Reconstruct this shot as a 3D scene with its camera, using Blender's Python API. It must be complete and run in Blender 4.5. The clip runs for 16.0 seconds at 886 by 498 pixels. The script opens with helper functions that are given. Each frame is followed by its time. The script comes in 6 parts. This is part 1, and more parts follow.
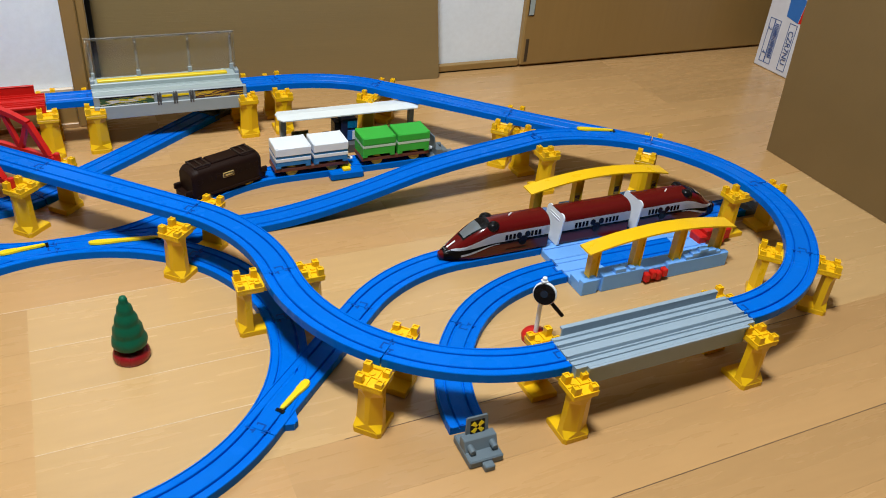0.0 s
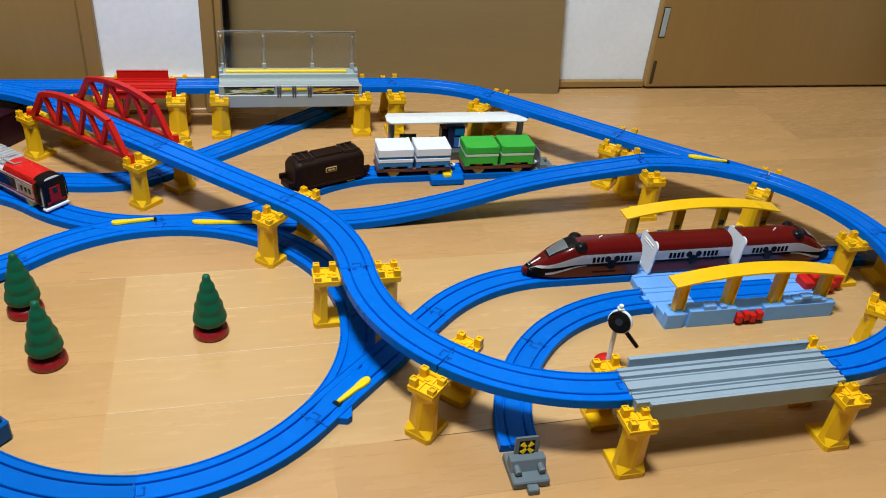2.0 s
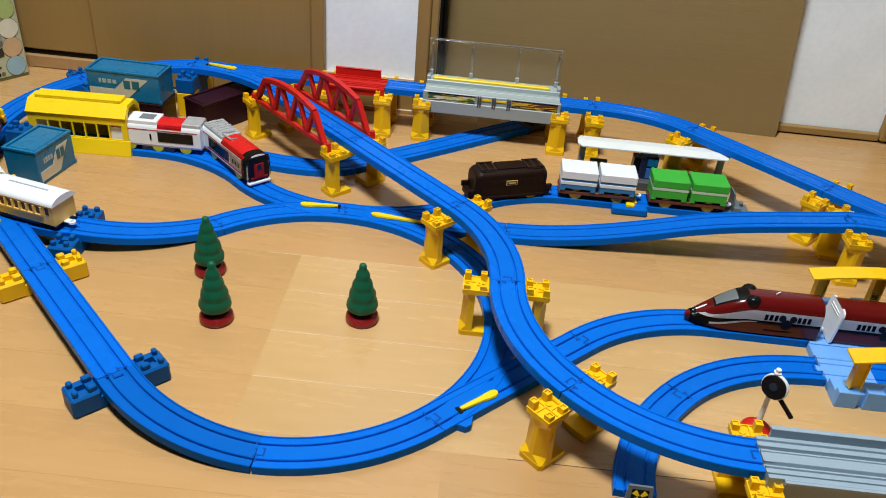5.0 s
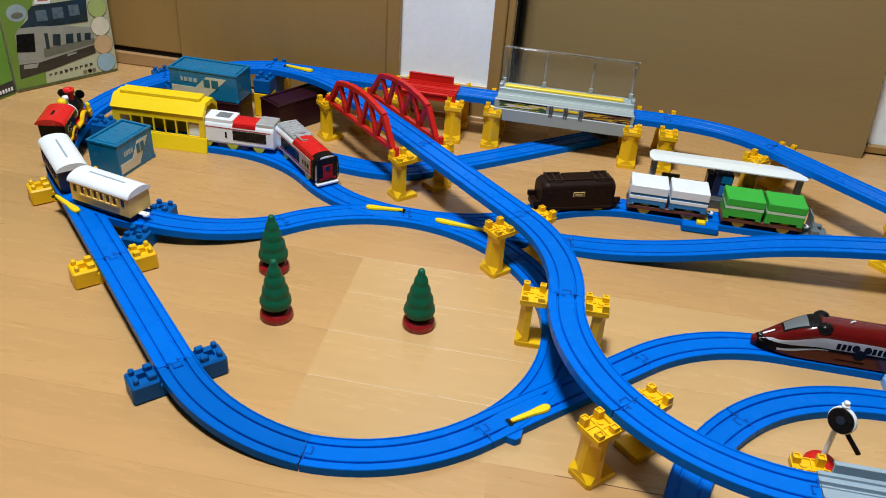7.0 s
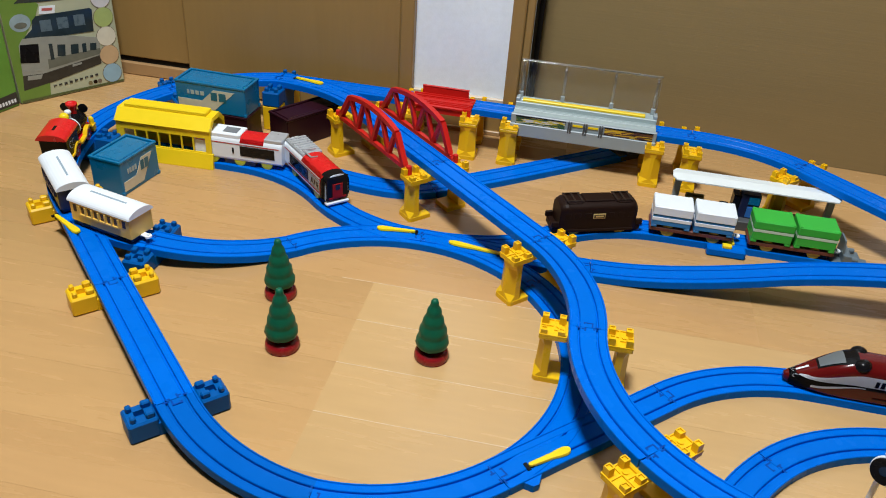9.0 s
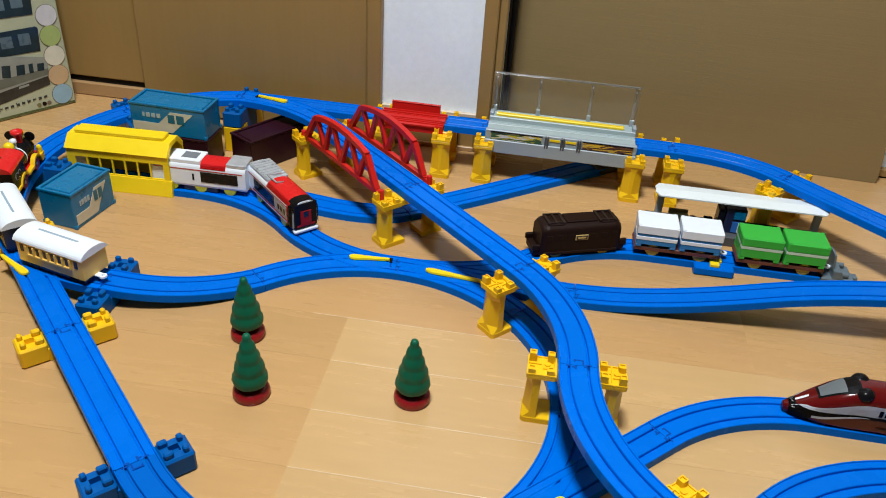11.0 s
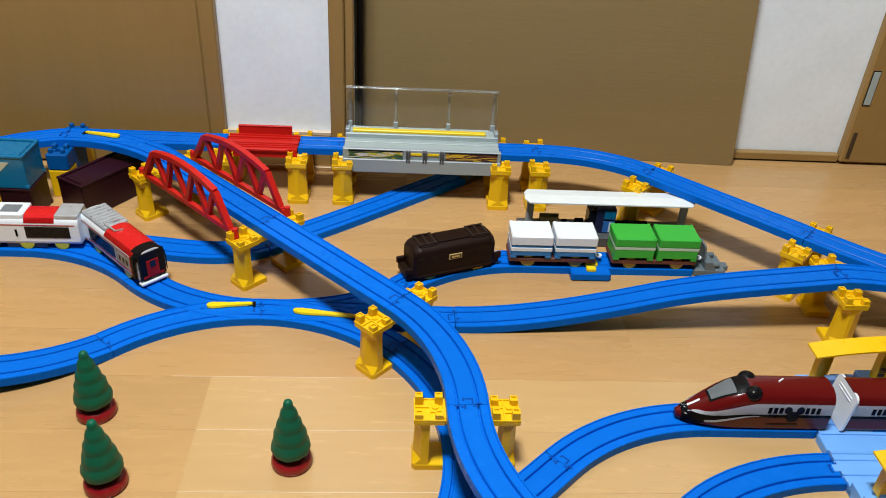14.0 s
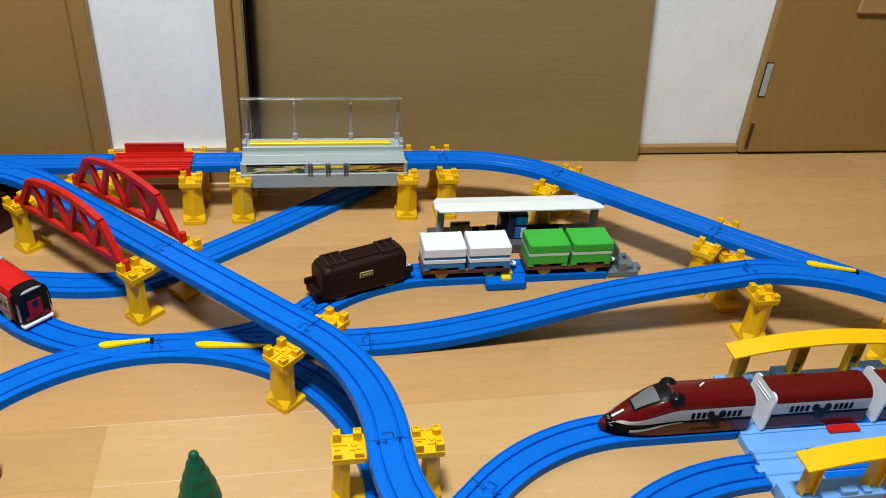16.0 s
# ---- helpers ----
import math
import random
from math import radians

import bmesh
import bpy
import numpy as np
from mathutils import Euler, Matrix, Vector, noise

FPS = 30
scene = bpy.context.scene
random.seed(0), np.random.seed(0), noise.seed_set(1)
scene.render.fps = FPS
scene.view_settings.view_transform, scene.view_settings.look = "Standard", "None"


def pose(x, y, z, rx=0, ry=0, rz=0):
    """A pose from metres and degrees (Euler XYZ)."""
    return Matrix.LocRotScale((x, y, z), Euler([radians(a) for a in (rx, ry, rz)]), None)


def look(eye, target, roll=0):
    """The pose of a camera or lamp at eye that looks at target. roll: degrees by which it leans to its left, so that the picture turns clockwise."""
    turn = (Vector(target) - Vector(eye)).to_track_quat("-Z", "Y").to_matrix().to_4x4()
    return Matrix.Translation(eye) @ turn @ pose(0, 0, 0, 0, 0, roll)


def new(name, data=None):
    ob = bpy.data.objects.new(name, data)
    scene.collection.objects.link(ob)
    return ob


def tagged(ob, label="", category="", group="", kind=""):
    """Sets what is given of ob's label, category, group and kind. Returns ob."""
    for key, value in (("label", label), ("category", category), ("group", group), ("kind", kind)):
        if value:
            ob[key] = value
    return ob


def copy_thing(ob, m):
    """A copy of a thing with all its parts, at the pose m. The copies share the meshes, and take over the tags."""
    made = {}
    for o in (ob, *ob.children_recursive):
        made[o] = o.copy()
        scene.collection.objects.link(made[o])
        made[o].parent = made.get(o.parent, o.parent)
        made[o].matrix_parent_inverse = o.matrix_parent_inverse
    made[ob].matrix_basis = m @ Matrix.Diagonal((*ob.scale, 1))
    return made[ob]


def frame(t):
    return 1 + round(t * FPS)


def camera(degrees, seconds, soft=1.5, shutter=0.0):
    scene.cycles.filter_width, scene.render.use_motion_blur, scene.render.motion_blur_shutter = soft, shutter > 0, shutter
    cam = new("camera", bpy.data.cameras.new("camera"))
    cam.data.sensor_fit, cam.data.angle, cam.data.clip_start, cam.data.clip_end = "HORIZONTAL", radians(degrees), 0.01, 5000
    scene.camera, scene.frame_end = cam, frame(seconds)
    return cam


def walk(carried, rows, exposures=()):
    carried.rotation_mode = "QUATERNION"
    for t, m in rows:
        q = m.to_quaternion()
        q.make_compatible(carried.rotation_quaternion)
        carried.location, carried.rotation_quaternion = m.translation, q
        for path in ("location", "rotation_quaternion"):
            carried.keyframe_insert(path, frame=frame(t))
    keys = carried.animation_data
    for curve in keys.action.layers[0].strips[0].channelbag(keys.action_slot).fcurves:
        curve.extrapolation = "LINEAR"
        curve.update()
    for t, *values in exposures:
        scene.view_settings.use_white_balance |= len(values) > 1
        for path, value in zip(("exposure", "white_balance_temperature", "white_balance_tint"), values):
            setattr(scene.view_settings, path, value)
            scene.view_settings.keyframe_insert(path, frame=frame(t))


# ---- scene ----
cam = camera(57.4, 16.0, soft=1.0)
PATH = [
    (0, (-0.037, 0.056, 0.566), (0.454, 1.661, -0.521), 5.3),
    (0.5, (-0.021, 0.058, 0.566), (0.418, 1.678, -0.522), 5.5),
    (1, (-0.005, 0.057, 0.566), (0.354, 1.697, -0.521), 5.7),
    (1.5, (0.008, 0.054, 0.566), (0.275, 1.711, -0.522), 5.6),
    (2, (0.019, 0.051, 0.567), (0.194, 1.72, -0.522), 5.6),
    (2.5, (0.031, 0.047, 0.568), (0.109, 1.723, -0.522), 5.4),
    (3, (0.042, 0.046, 0.567), (0.023, 1.724, -0.522), 5.3),
    (3.5, (0.053, 0.048, 0.567), (-0.057, 1.721, -0.522), 5.3),
    (4, (0.063, 0.051, 0.568), (-0.132, 1.715, -0.525), 5.1),
    (4.5, (0.073, 0.053, 0.567), (-0.201, 1.707, -0.523), 5.1),
    (5, (0.085, 0.057, 0.567), (-0.271, 1.697, -0.522), 4.9),
    (7.5, (0.098, 0.073, 0.567), (-0.446, 1.66, -0.522), 4.2),
    (8, (0.092, 0.088, 0.568), (-0.457, 1.672, -0.522), 4.1),
    (8.5, (0.083, 0.103, 0.566), (-0.47, 1.687, -0.521), 4.2),
    (9, (0.076, 0.114, 0.566), (-0.483, 1.698, -0.52), 4.2),
    (11.5, (0.039, 0.183, 0.567), (-0.426, 1.799, -0.517), 3.9),
    (12, (0.035, 0.192, 0.566), (-0.409, 1.815, -0.515), 3.9),
    (12.5, (0.033, 0.205, 0.565), (-0.372, 1.84, -0.513), 3.5),
    (13, (0.033, 0.221, 0.566), (-0.301, 1.872, -0.513), 3.3),
    (13.5, (0.032, 0.231, 0.566), (-0.228, 1.895, -0.513), 3.4),
    (14, (0.031, 0.244, 0.567), (-0.151, 1.917, -0.512), 3.5),
    (14.5, (0.03, 0.257, 0.569), (-0.076, 1.936, -0.513), 3.7),
    (15, (0.029, 0.269, 0.568), (-0.013, 1.952, -0.512), 3.9),
    (15.5, (0.027, 0.283, 0.569), (0.035, 1.965, -0.513), 4.1),
    (16, (0.026, 0.29, 0.57), (0.066, 1.971, -0.514), 4.3),
]
walk(
    cam,
    [(t, look(eye, target, roll)) for t, eye, target, roll in PATH],
    [(0, 0, 6500, 10), (2.5, 0, 6550, 10), (3, 0, 6650, 10), (5, 0, 6700, 10), (7.5, -0.05, 6450, 10), (12, -0.06, 6450, 10), (14, 0, 6700, 10), (16, 0, 6750, 10)],
)

# ---- light ----
world = bpy.data.worlds.new("room_air")
scene.world = world
world.use_nodes = True
world.node_tree.nodes["Background"].inputs[0].default_value = (1.0, 0.93, 0.85, 1)
world.node_tree.nodes["Background"].inputs[1].default_value = 0.0


def lamp_area(name, at, target, size, watts, color):
    data = bpy.data.lights.new(name, "AREA")
    data.shape, data.size, data.energy, data.color = "DISK", size, watts, color
    ob = new(name, data)
    ob.matrix_world = look(at, target)
    return ob


lamp_area("ceiling_lamp_light", (-0.21, 0.38, 2.22), (-0.32, 0.95, 0), 0.40, 68, (0.95, 0.98, 1.0))
scene.view_settings.exposure = 0.0

# ---- materials ----
MATS = {}


def mat(name, color, rough=0.4, metal=0.0, var=0.08, scale=60.0, bump=0.0, bscale=300.0, spec=0.5, island=0.0, stretch=(1, 1, 1), alpha=None):
    """A surface with colour variation at two scales and a fine relief."""
    if name in MATS:
        return MATS[name]
    m = bpy.data.materials.new(name)
    m.use_nodes = True
    nt = m.node_tree
    N, L = nt.nodes, nt.links
    b = N["Principled BSDF"]
    b.inputs["Roughness"].default_value = rough
    b.inputs["Metallic"].default_value = metal
    b.inputs["Specular IOR Level"].default_value = spec
    tc = N.new("ShaderNodeTexCoord")
    mp = N.new("ShaderNodeMapping")
    mp.inputs["Scale"].default_value = stretch
    L.new(tc.outputs["Object"], mp.inputs[0])
    n1 = N.new("ShaderNodeTexNoise")
    n1.inputs["Scale"].default_value, n1.inputs["Detail"].default_value = scale, 5
    n2 = N.new("ShaderNodeTexNoise")
    n2.inputs["Scale"].default_value, n2.inputs["Detail"].default_value = scale * 0.12, 2
    L.new(mp.outputs[0], n1.inputs[0])
    L.new(mp.outputs[0], n2.inputs[0])
    add = N.new("ShaderNodeMath")
    add.operation = "ADD"
    L.new(n1.outputs[0], add.inputs[0])
    L.new(n2.outputs[0], add.inputs[1])
    mr = N.new("ShaderNodeMapRange")
    mr.inputs[1].default_value, mr.inputs[2].default_value = 0.6, 1.4
    mr.inputs[3].default_value, mr.inputs[4].default_value = 1 - var, 1 + var
    L.new(add.outputs[0], mr.inputs[0])
    hsv = N.new("ShaderNodeHueSaturation")
    hsv.inputs["Color"].default_value = (*color, 1)
    src = mr.outputs[0]
    if island:
        oi = N.new("ShaderNodeObjectInfo")
        mr2 = N.new("ShaderNodeMapRange")
        mr2.inputs[3].default_value, mr2.inputs[4].default_value = 1 - island, 1 + island
        L.new(oi.outputs["Random"], mr2.inputs[0])
        mul = N.new("ShaderNodeMath")
        mul.operation = "MULTIPLY"
        L.new(mr.outputs[0], mul.inputs[0])
        L.new(mr2.outputs[0], mul.inputs[1])
        src = mul.outputs[0]
    L.new(src, hsv.inputs["Value"])
    L.new(hsv.outputs[0], b.inputs["Base Color"])
    rr = N.new("ShaderNodeMapRange")
    rr.inputs[1].default_value, rr.inputs[2].default_value = 0.6, 1.4
    rr.inputs[3].default_value, rr.inputs[4].default_value = max(0.02, rough - 0.06), min(1, rough + 0.08)
    L.new(add.outputs[0], rr.inputs[0])
    L.new(rr.outputs[0], b.inputs["Roughness"])
    if bump:
        nb = N.new("ShaderNodeTexNoise")
        nb.inputs["Scale"].default_value, nb.inputs["Detail"].default_value = bscale, 4
        L.new(mp.outputs[0], nb.inputs[0])
        bp = N.new("ShaderNodeBump")
        bp.inputs["Strength"].default_value, bp.inputs["Distance"].default_value = bump, 0.001
        L.new(nb.outputs[0], bp.inputs["Height"])
        L.new(bp.outputs[0], b.inputs["Normal"])
    MATS[name] = m
    return m


BLUE = mat("blue_plastic", (0.0, 0.130, 0.61), 0.26, spec=0.05, var=0.05, scale=40, bump=0.03, island=0.05)
# unseen walls, set dark so that less light bounces into the shadows
WALL_FAR = mat("dim_unseen_wall", (0.1157, 0.1024, 0.089), 0.85, var=0.05, scale=100, bump=0.3)
YELLOW = mat("yellow_plastic", (0.80, 0.485, 0.008), 0.30, spec=0.34, var=0.05, scale=50, bump=0.03, island=0.06)
YELLOW_L = mat("lemon_plastic", (0.84, 0.61, 0.012), 0.35, spec=0.28, var=0.04)
RED = mat("red_plastic", (0.53, 0.014, 0.010), 0.38, spec=0.25, var=0.05)
GREY = mat("grey_plastic", (0.275, 0.370, 0.450), 0.38, var=0.05)
GREY_D = mat("dark_grey_plastic", (0.07, 0.075, 0.08), 0.5, var=0.06)
LBLUE = mat("light_blue_plastic", (0.150, 0.395, 0.86), 0.4, var=0.04)
WHITE = mat("white_plastic", (0.76, 0.82, 0.87), 0.38, var=0.03)
BLACK = mat("black_plastic", (0.006, 0.006, 0.007), 0.25, spec=0.16, var=0.1)
BROWN = mat("brown_plastic", (0.0135, 0.0050, 0.0028), 0.5, spec=0.15, var=0.1)
MAROON = mat("maroon_plastic", (0.105, 0.005, 0.005), 0.16, spec=0.32, var=0.06)
MAROON_D = mat("dark_maroon_plastic", (0.022, 0.003, 0.008), 0.38, spec=0.3, var=0.08)
GREEN = mat("green_plastic", (0.040, 0.42, 0.050), 0.35, spec=0.3, var=0.05)
GREEN_D = mat("dark_green_plastic", (0.002, 0.100, 0.050), 0.45, spec=0.25, var=0.08, bump=0.1)
TEAL = mat("teal_plastic", (0.002, 0.150, 0.325), 0.28, var=0.06)
NAVY = mat("navy_plastic", (0.012, 0.018, 0.06), 0.35, var=0.08)
CREAM = mat("cream_plastic", (0.82, 0.54, 0.11), 0.4, var=0.04)
GOLD = mat("gold_print", (0.55, 0.40, 0.14), 0.35, var=0.06)
SILVER = mat("silver_plastic", (0.58, 0.60, 0.62), 0.22, metal=0.5, var=0.05)
GLASS_D = mat("dark_window", (0.01, 0.011, 0.013), 0.12, var=0.05)
PALE = mat("pale_grey_plastic", (0.350, 0.425, 0.430), 0.45, var=0.04)
WOOD_FLOOR = mat("maple_floor", (0.490, 0.292, 0.120), 0.26, var=0.07, scale=12, bump=0.04, bscale=120, island=0.085, stretch=(1, 8, 8))
DOOR_WOOD = mat("brown_door_laminate", (0.295, 0.181, 0.058), 0.45, var=0.06, scale=20, stretch=(6, 6, 0.5))
CARD = mat("cardboard", (0.2003, 0.1335, 0.0534), 0.85, spec=0.2, var=0.07, scale=15, bump=0.2, bscale=200)
WALLPAPER = mat("white_wallpaper", (0.81, 0.895, 0.97), 0.8, var=0.05, scale=120, bump=0.22, bscale=350)
# unseen ceiling, far darker than white to hold down the fill light
CEIL = mat("dim_unseen_ceiling", (0.1958, 0.1958, 0.1958), 0.9, var=0.04, scale=30)
# near black; beside the door frame it stands in for shade
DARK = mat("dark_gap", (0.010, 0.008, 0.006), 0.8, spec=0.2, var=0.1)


# ---- building helpers ----
def link(name, bm, material, parent=None, label="", smooth=False):
    me = bpy.data.meshes.new(name)
    bmesh.ops.recalc_face_normals(bm, faces=bm.faces)
    bm.to_mesh(me)
    bm.free()
    me.materials.append(material)
    if smooth:
        for p in me.polygons:
            p.use_smooth = True
    ob = new(name, me)
    if parent:
        ob.parent = parent
    if label:
        ob["label"] = label
    return ob


def part(name, bm, material, parent, label="", smooth=False):
    return link(name, bm, material, parent, label, smooth)


def thing(name, m, label, category, group=""):
    ob = new(name)
    ob.empty_display_size = 0.02
    ob.matrix_world = m
    return tagged(ob, label, category, group)


def add_box(bm, x0, y0, z0, x1, y1, z1, bevel=0.0, seg=1, taper=(1, 1)):
    cx, cy = (x0 + x1) / 2, (y0 + y1) / 2
    vs = []
    for z, k in ((z0, (1, 1)), (z1, taper)):
        for sx, sy in ((x0, y0), (x1, y0), (x1, y1), (x0, y1)):
            vs.append(bm.verts.new((cx + (sx - cx) * k[0], cy + (sy - cy) * k[1], z)))
    fs = [bm.faces.new([vs[i] for i in q]) for q in ((3, 2, 1, 0), (4, 5, 6, 7), (0, 1, 5, 4), (1, 2, 6, 5), (2, 3, 7, 6), (3, 0, 4, 7))]
    if bevel:
        es = list({e for f in fs for e in f.edges})
        bmesh.ops.bevel(bm, geom=es, offset=bevel, segments=seg, profile=0.5, affect="EDGES", clamp_overlap=True)


def box(x0, y0, z0, x1, y1, z1, bevel=0.0, seg=1, taper=(1, 1)):
    bm = bmesh.new()
    add_box(bm, x0, y0, z0, x1, y1, z1, bevel, seg, taper)
    return bm


def add_cyl(bm, m, r0, r1, h, n=20, bevel=0.0):
    """A capped round, from z 0 to h of the pose m."""
    a = [bm.verts.new(m @ Vector((r0 * math.cos(2 * math.pi * i / n), r0 * math.sin(2 * math.pi * i / n), 0))) for i in range(n)]
    b = [bm.verts.new(m @ Vector((r1 * math.cos(2 * math.pi * i / n), r1 * math.sin(2 * math.pi * i / n), h))) for i in range(n)]
    bm.faces.new(a[::-1])
    top = bm.faces.new(b)
    for i in range(n):
        bm.faces.new((a[i], a[(i + 1) % n], b[(i + 1) % n], b[i]))
    if bevel:
        bmesh.ops.bevel(bm, geom=list(top.edges), offset=bevel, segments=2, profile=0.5, affect="EDGES")


def lathe(profile, n=28):
    """Turned body round z from (radius, height) pairs."""
    bm = bmesh.new()
    rings = []
    for r, z in profile:
        if r < 1e-6:
            rings.append([bm.verts.new((0, 0, z))])
        else:
            rings.append([bm.verts.new((r * math.cos(2 * math.pi * i / n), r * math.sin(2 * math.pi * i / n), z)) for i in range(n)])
    for a, b in zip(rings, rings[1:]):
        for i in range(n):
            q = [a[i % len(a)], a[(i + 1) % len(a)], b[(i + 1) % len(b)], b[i % len(b)]]
            q = list(dict.fromkeys(q))
            if len(q) > 2:
                bm.faces.new(q)
    return bm


def loft(sections, closed_ends=True):
    """Skin through sections, each a closed loop of points."""
    bm = bmesh.new()
    rings = [[bm.verts.new(p) for p in s] for s in sections]
    n = len(rings[0])
    for a, b in zip(rings, rings[1:]):
        for i in range(n):
            bm.faces.new((a[i], a[(i + 1) % n], b[(i + 1) % n], b[i]))
    if closed_ends:
        bm.faces.new(rings[0][::-1])
        bm.faces.new(rings[-1])
    return bm


def prism_xz(outline, y0, y1, bevel=0.0):
    """An outline in x and z, drawn out along y."""
    bm = loft([[(x, y0, z) for x, z in outline], [(x, y1, z) for x, z in outline]])
    if bevel:
        bmesh.ops.bevel(bm, geom=list(bm.edges), offset=bevel, segments=1, affect="EDGES", clamp_overlap=True)
    return bm


def prism_yz(outline, x0, x1):
    return loft([[(x0, y, z) for y, z in outline], [(x1, y, z) for y, z in outline]])


# ---- track ----
W = 0.019
PROFILE = [(-W, 0), (-W, 0.0090), (-W + 0.0005, 0.0097), (-0.0175, 0.0097), (-0.0170, 0.0085), (-0.0108, 0.0087), (-0.0102, 0.0081), (-0.0100, 0.0056), (-0.0084, 0.0056), (-0.0082, 0.0081), (-0.0075, 0.0088), (-0.0066, 0.0086)]
PROFILE = PROFILE + [(-u, z) for u, z in PROFILE[::-1]]


def run(a, b, n=14):
    """Points of a smooth curve between two joints (x, y, z, heading)."""
    pa, pb = Vector(a[:3]), Vector(b[:3])
    d = (pb - pa).to_2d().length
    turn = abs((b[3] - a[3] + 180) % 360 - 180)
    k = d if turn < 1 else d * (4 / 3 * math.tan(radians(turn) / 4)) / (2 * math.sin(radians(turn) / 2)) * 3
    slope_a = a[4] if len(a) > 4 else (pb.z - pa.z) / d
    slope_b = b[4] if len(b) > 4 else (pb.z - pa.z) / d
    ta = Vector((math.cos(radians(a[3])), math.sin(radians(a[3])), slope_a)) * k
    tb = Vector((math.cos(radians(b[3])), math.sin(radians(b[3])), slope_b)) * k
    out = []
    for i in range(n + 1):
        t = i / n
        h = (2 * t**3 - 3 * t**2 + 1, t**3 - 2 * t**2 + t, -2 * t**3 + 3 * t**2, t**3 - t**2)
        out.append(pa * h[0] + ta * h[1] + pb * h[2] + tb * h[3])
    return out


def sweep(points, profile, close=True, trim=0.0):
    """A profile of (side, height), the top of the rail at the points' height."""
    rings = []
    for i, p in enumerate(points):
        a, b = points[max(0, i - 1)], points[min(len(points) - 1, i + 1)]
        d = (b - a).to_2d().normalized()
        side = Vector((d.y, -d.x, 0))
        rings.append([p + side * u + Vector((0, 0, z - 0.0085)) for u, z in profile])
    return loft(rings)


SLOT = mat("blue_slot", (0.0, 0.048, 0.30), 0.5, spec=0.1, var=0.05)


def rail(kind, label, a, b, material=None, slots=True, drop=0.0, group="plastic toy rails", n=14, via=None):
    """One rail piece between two joints."""
    pts = run(a, via, n) + run(via, b, n)[1:] if via else run(a, b, n)
    first = pts[0].copy()
    length = (pts[-1] - pts[0]).length
    # hair gap at the joints
    pts[0] = pts[0].lerp(pts[1], 0.02)
    pts[-1] = pts[-1].lerp(pts[-2], 0.02)
    loc = [p - first + Vector((0, 0, -drop)) for p in pts]
    ob = thing(kind, Matrix.Translation(first), label, "toy rail", group)
    part("rail_body", sweep(loc, PROFILE), material or BLUE, ob)
    if slots:
        for p, head, sgn in ((loc[0], a[3], 1), (loc[-1], b[3], -1)):
            rot = Matrix.Translation(p) @ Matrix.Rotation(radians(head), 4, "Z")
            bm = bmesh.new()
            if sgn > 0:
                lines = ((0.0006, -0.0049, 0.0078, -0.0033), (0.0046, 0.0033, 0.0078, 0.0049), (0.0062, -0.0033, 0.0078, 0.0033), (0.0004, -0.0125, 0.0020, -0.0062))
            else:
                lines = ((-0.0056, 0.0018, 0.0, 0.0036), (-0.0036, 0.0036, -0.0018, 0.0064), (-0.0024, -0.0092, -0.0006, -0.0046), (-0.0024, 0.0074, -0.0006, 0.0122))
            for xa, y0, xb, y1 in lines:
                add_box(bm, xa, y0, -0.002, xb, y1, 0.00028)
            bm.transform(rot)
            part("joint_slot", bm, SLOT, ob, "dark slots of the rail joint")
    return ob

# ---- floor, walls, ceiling ----
FLOOR_TURN = 10.4
floor = tagged(new("floor"), "light maple strip flooring with fine glossy grooves", "floor", kind="structure")
bm = box(-2.4, -2.9, -0.06, 3.0, 2.2, -0.006)
part("floor_bed", bm, DARK, floor)

ROOM = pose(-0.33, 1.29, 0, 0, 0, 9.7)  # the back wall's own axes: x along it, y into it
bm = box(-2.3, 0.050, 0, -0.459, 0.25, 2.4)
add_box(bm, -0.459, 0.014, 0, 0.106, 0.25, 2.4)
add_box(bm, 0.106, 0.098, 0, 3.4, 0.25, 2.4)
bm.transform(ROOM)
wall_north = tagged(link("wall_north", bm, WALLPAPER), "white textured wallpaper on the back wall", "wall", kind="structure")
# added walls and ceiling out of view, dark to limit bounce
wall_south = tagged(link("wall_south", box(-2.4, -3.0, 0, 3.0, -2.9, 2.4), WALL_FAR), "unseen room wall, darkened to cut bounce light", "wall", kind="structure")
wall_west = tagged(link("wall_west", box(-2.5, -3.0, 0, -2.4, 2.2, 2.4), WALL_FAR), "unseen room wall, darkened to cut bounce light", "wall", kind="structure")
wall_east = tagged(link("wall_east", box(3.0, -3.0, 0, 3.1, 2.2, 2.4), WALL_FAR), "unseen room wall, darkened to cut bounce light", "wall", kind="structure")
ceiling = tagged(link("ceiling", box(-2.5, -3.0, 2.4, 3.1, 2.2, 2.5), CEIL), "unseen ceiling, darkened to cut bounce light", "ceiling", kind="structure")

# ---- joints of the layout: x, y, height of the running face, heading, slope ----
ZE, ZF, ZB = 0.072, 0.0085, 0.025
UNIT = 0.216  # length of a straight rail, and radius of a curved one
H = 10.3


def flip(j):
    return (*j[:3], j[3] + 180) + ((-j[4],) if len(j) > 4 else ())


def ahead(j, n=1.0, z=None):
    """The joint n straight rails further on."""
    a = radians(j[3])
    return (j[0] + n * UNIT * math.cos(a), j[1] + n * UNIT * math.sin(a), j[2] if z is None else z, j[3])


def bend(j, turn, z=None):
    """The joint one curved rail further on."""
    a, c = radians(j[3] + turn / 2), 2 * UNIT * math.sin(radians(abs(turn) / 2))
    return (j[0] + c * math.cos(a), j[1] + c * math.sin(a), j[2] if z is None else z, j[3] + turn)


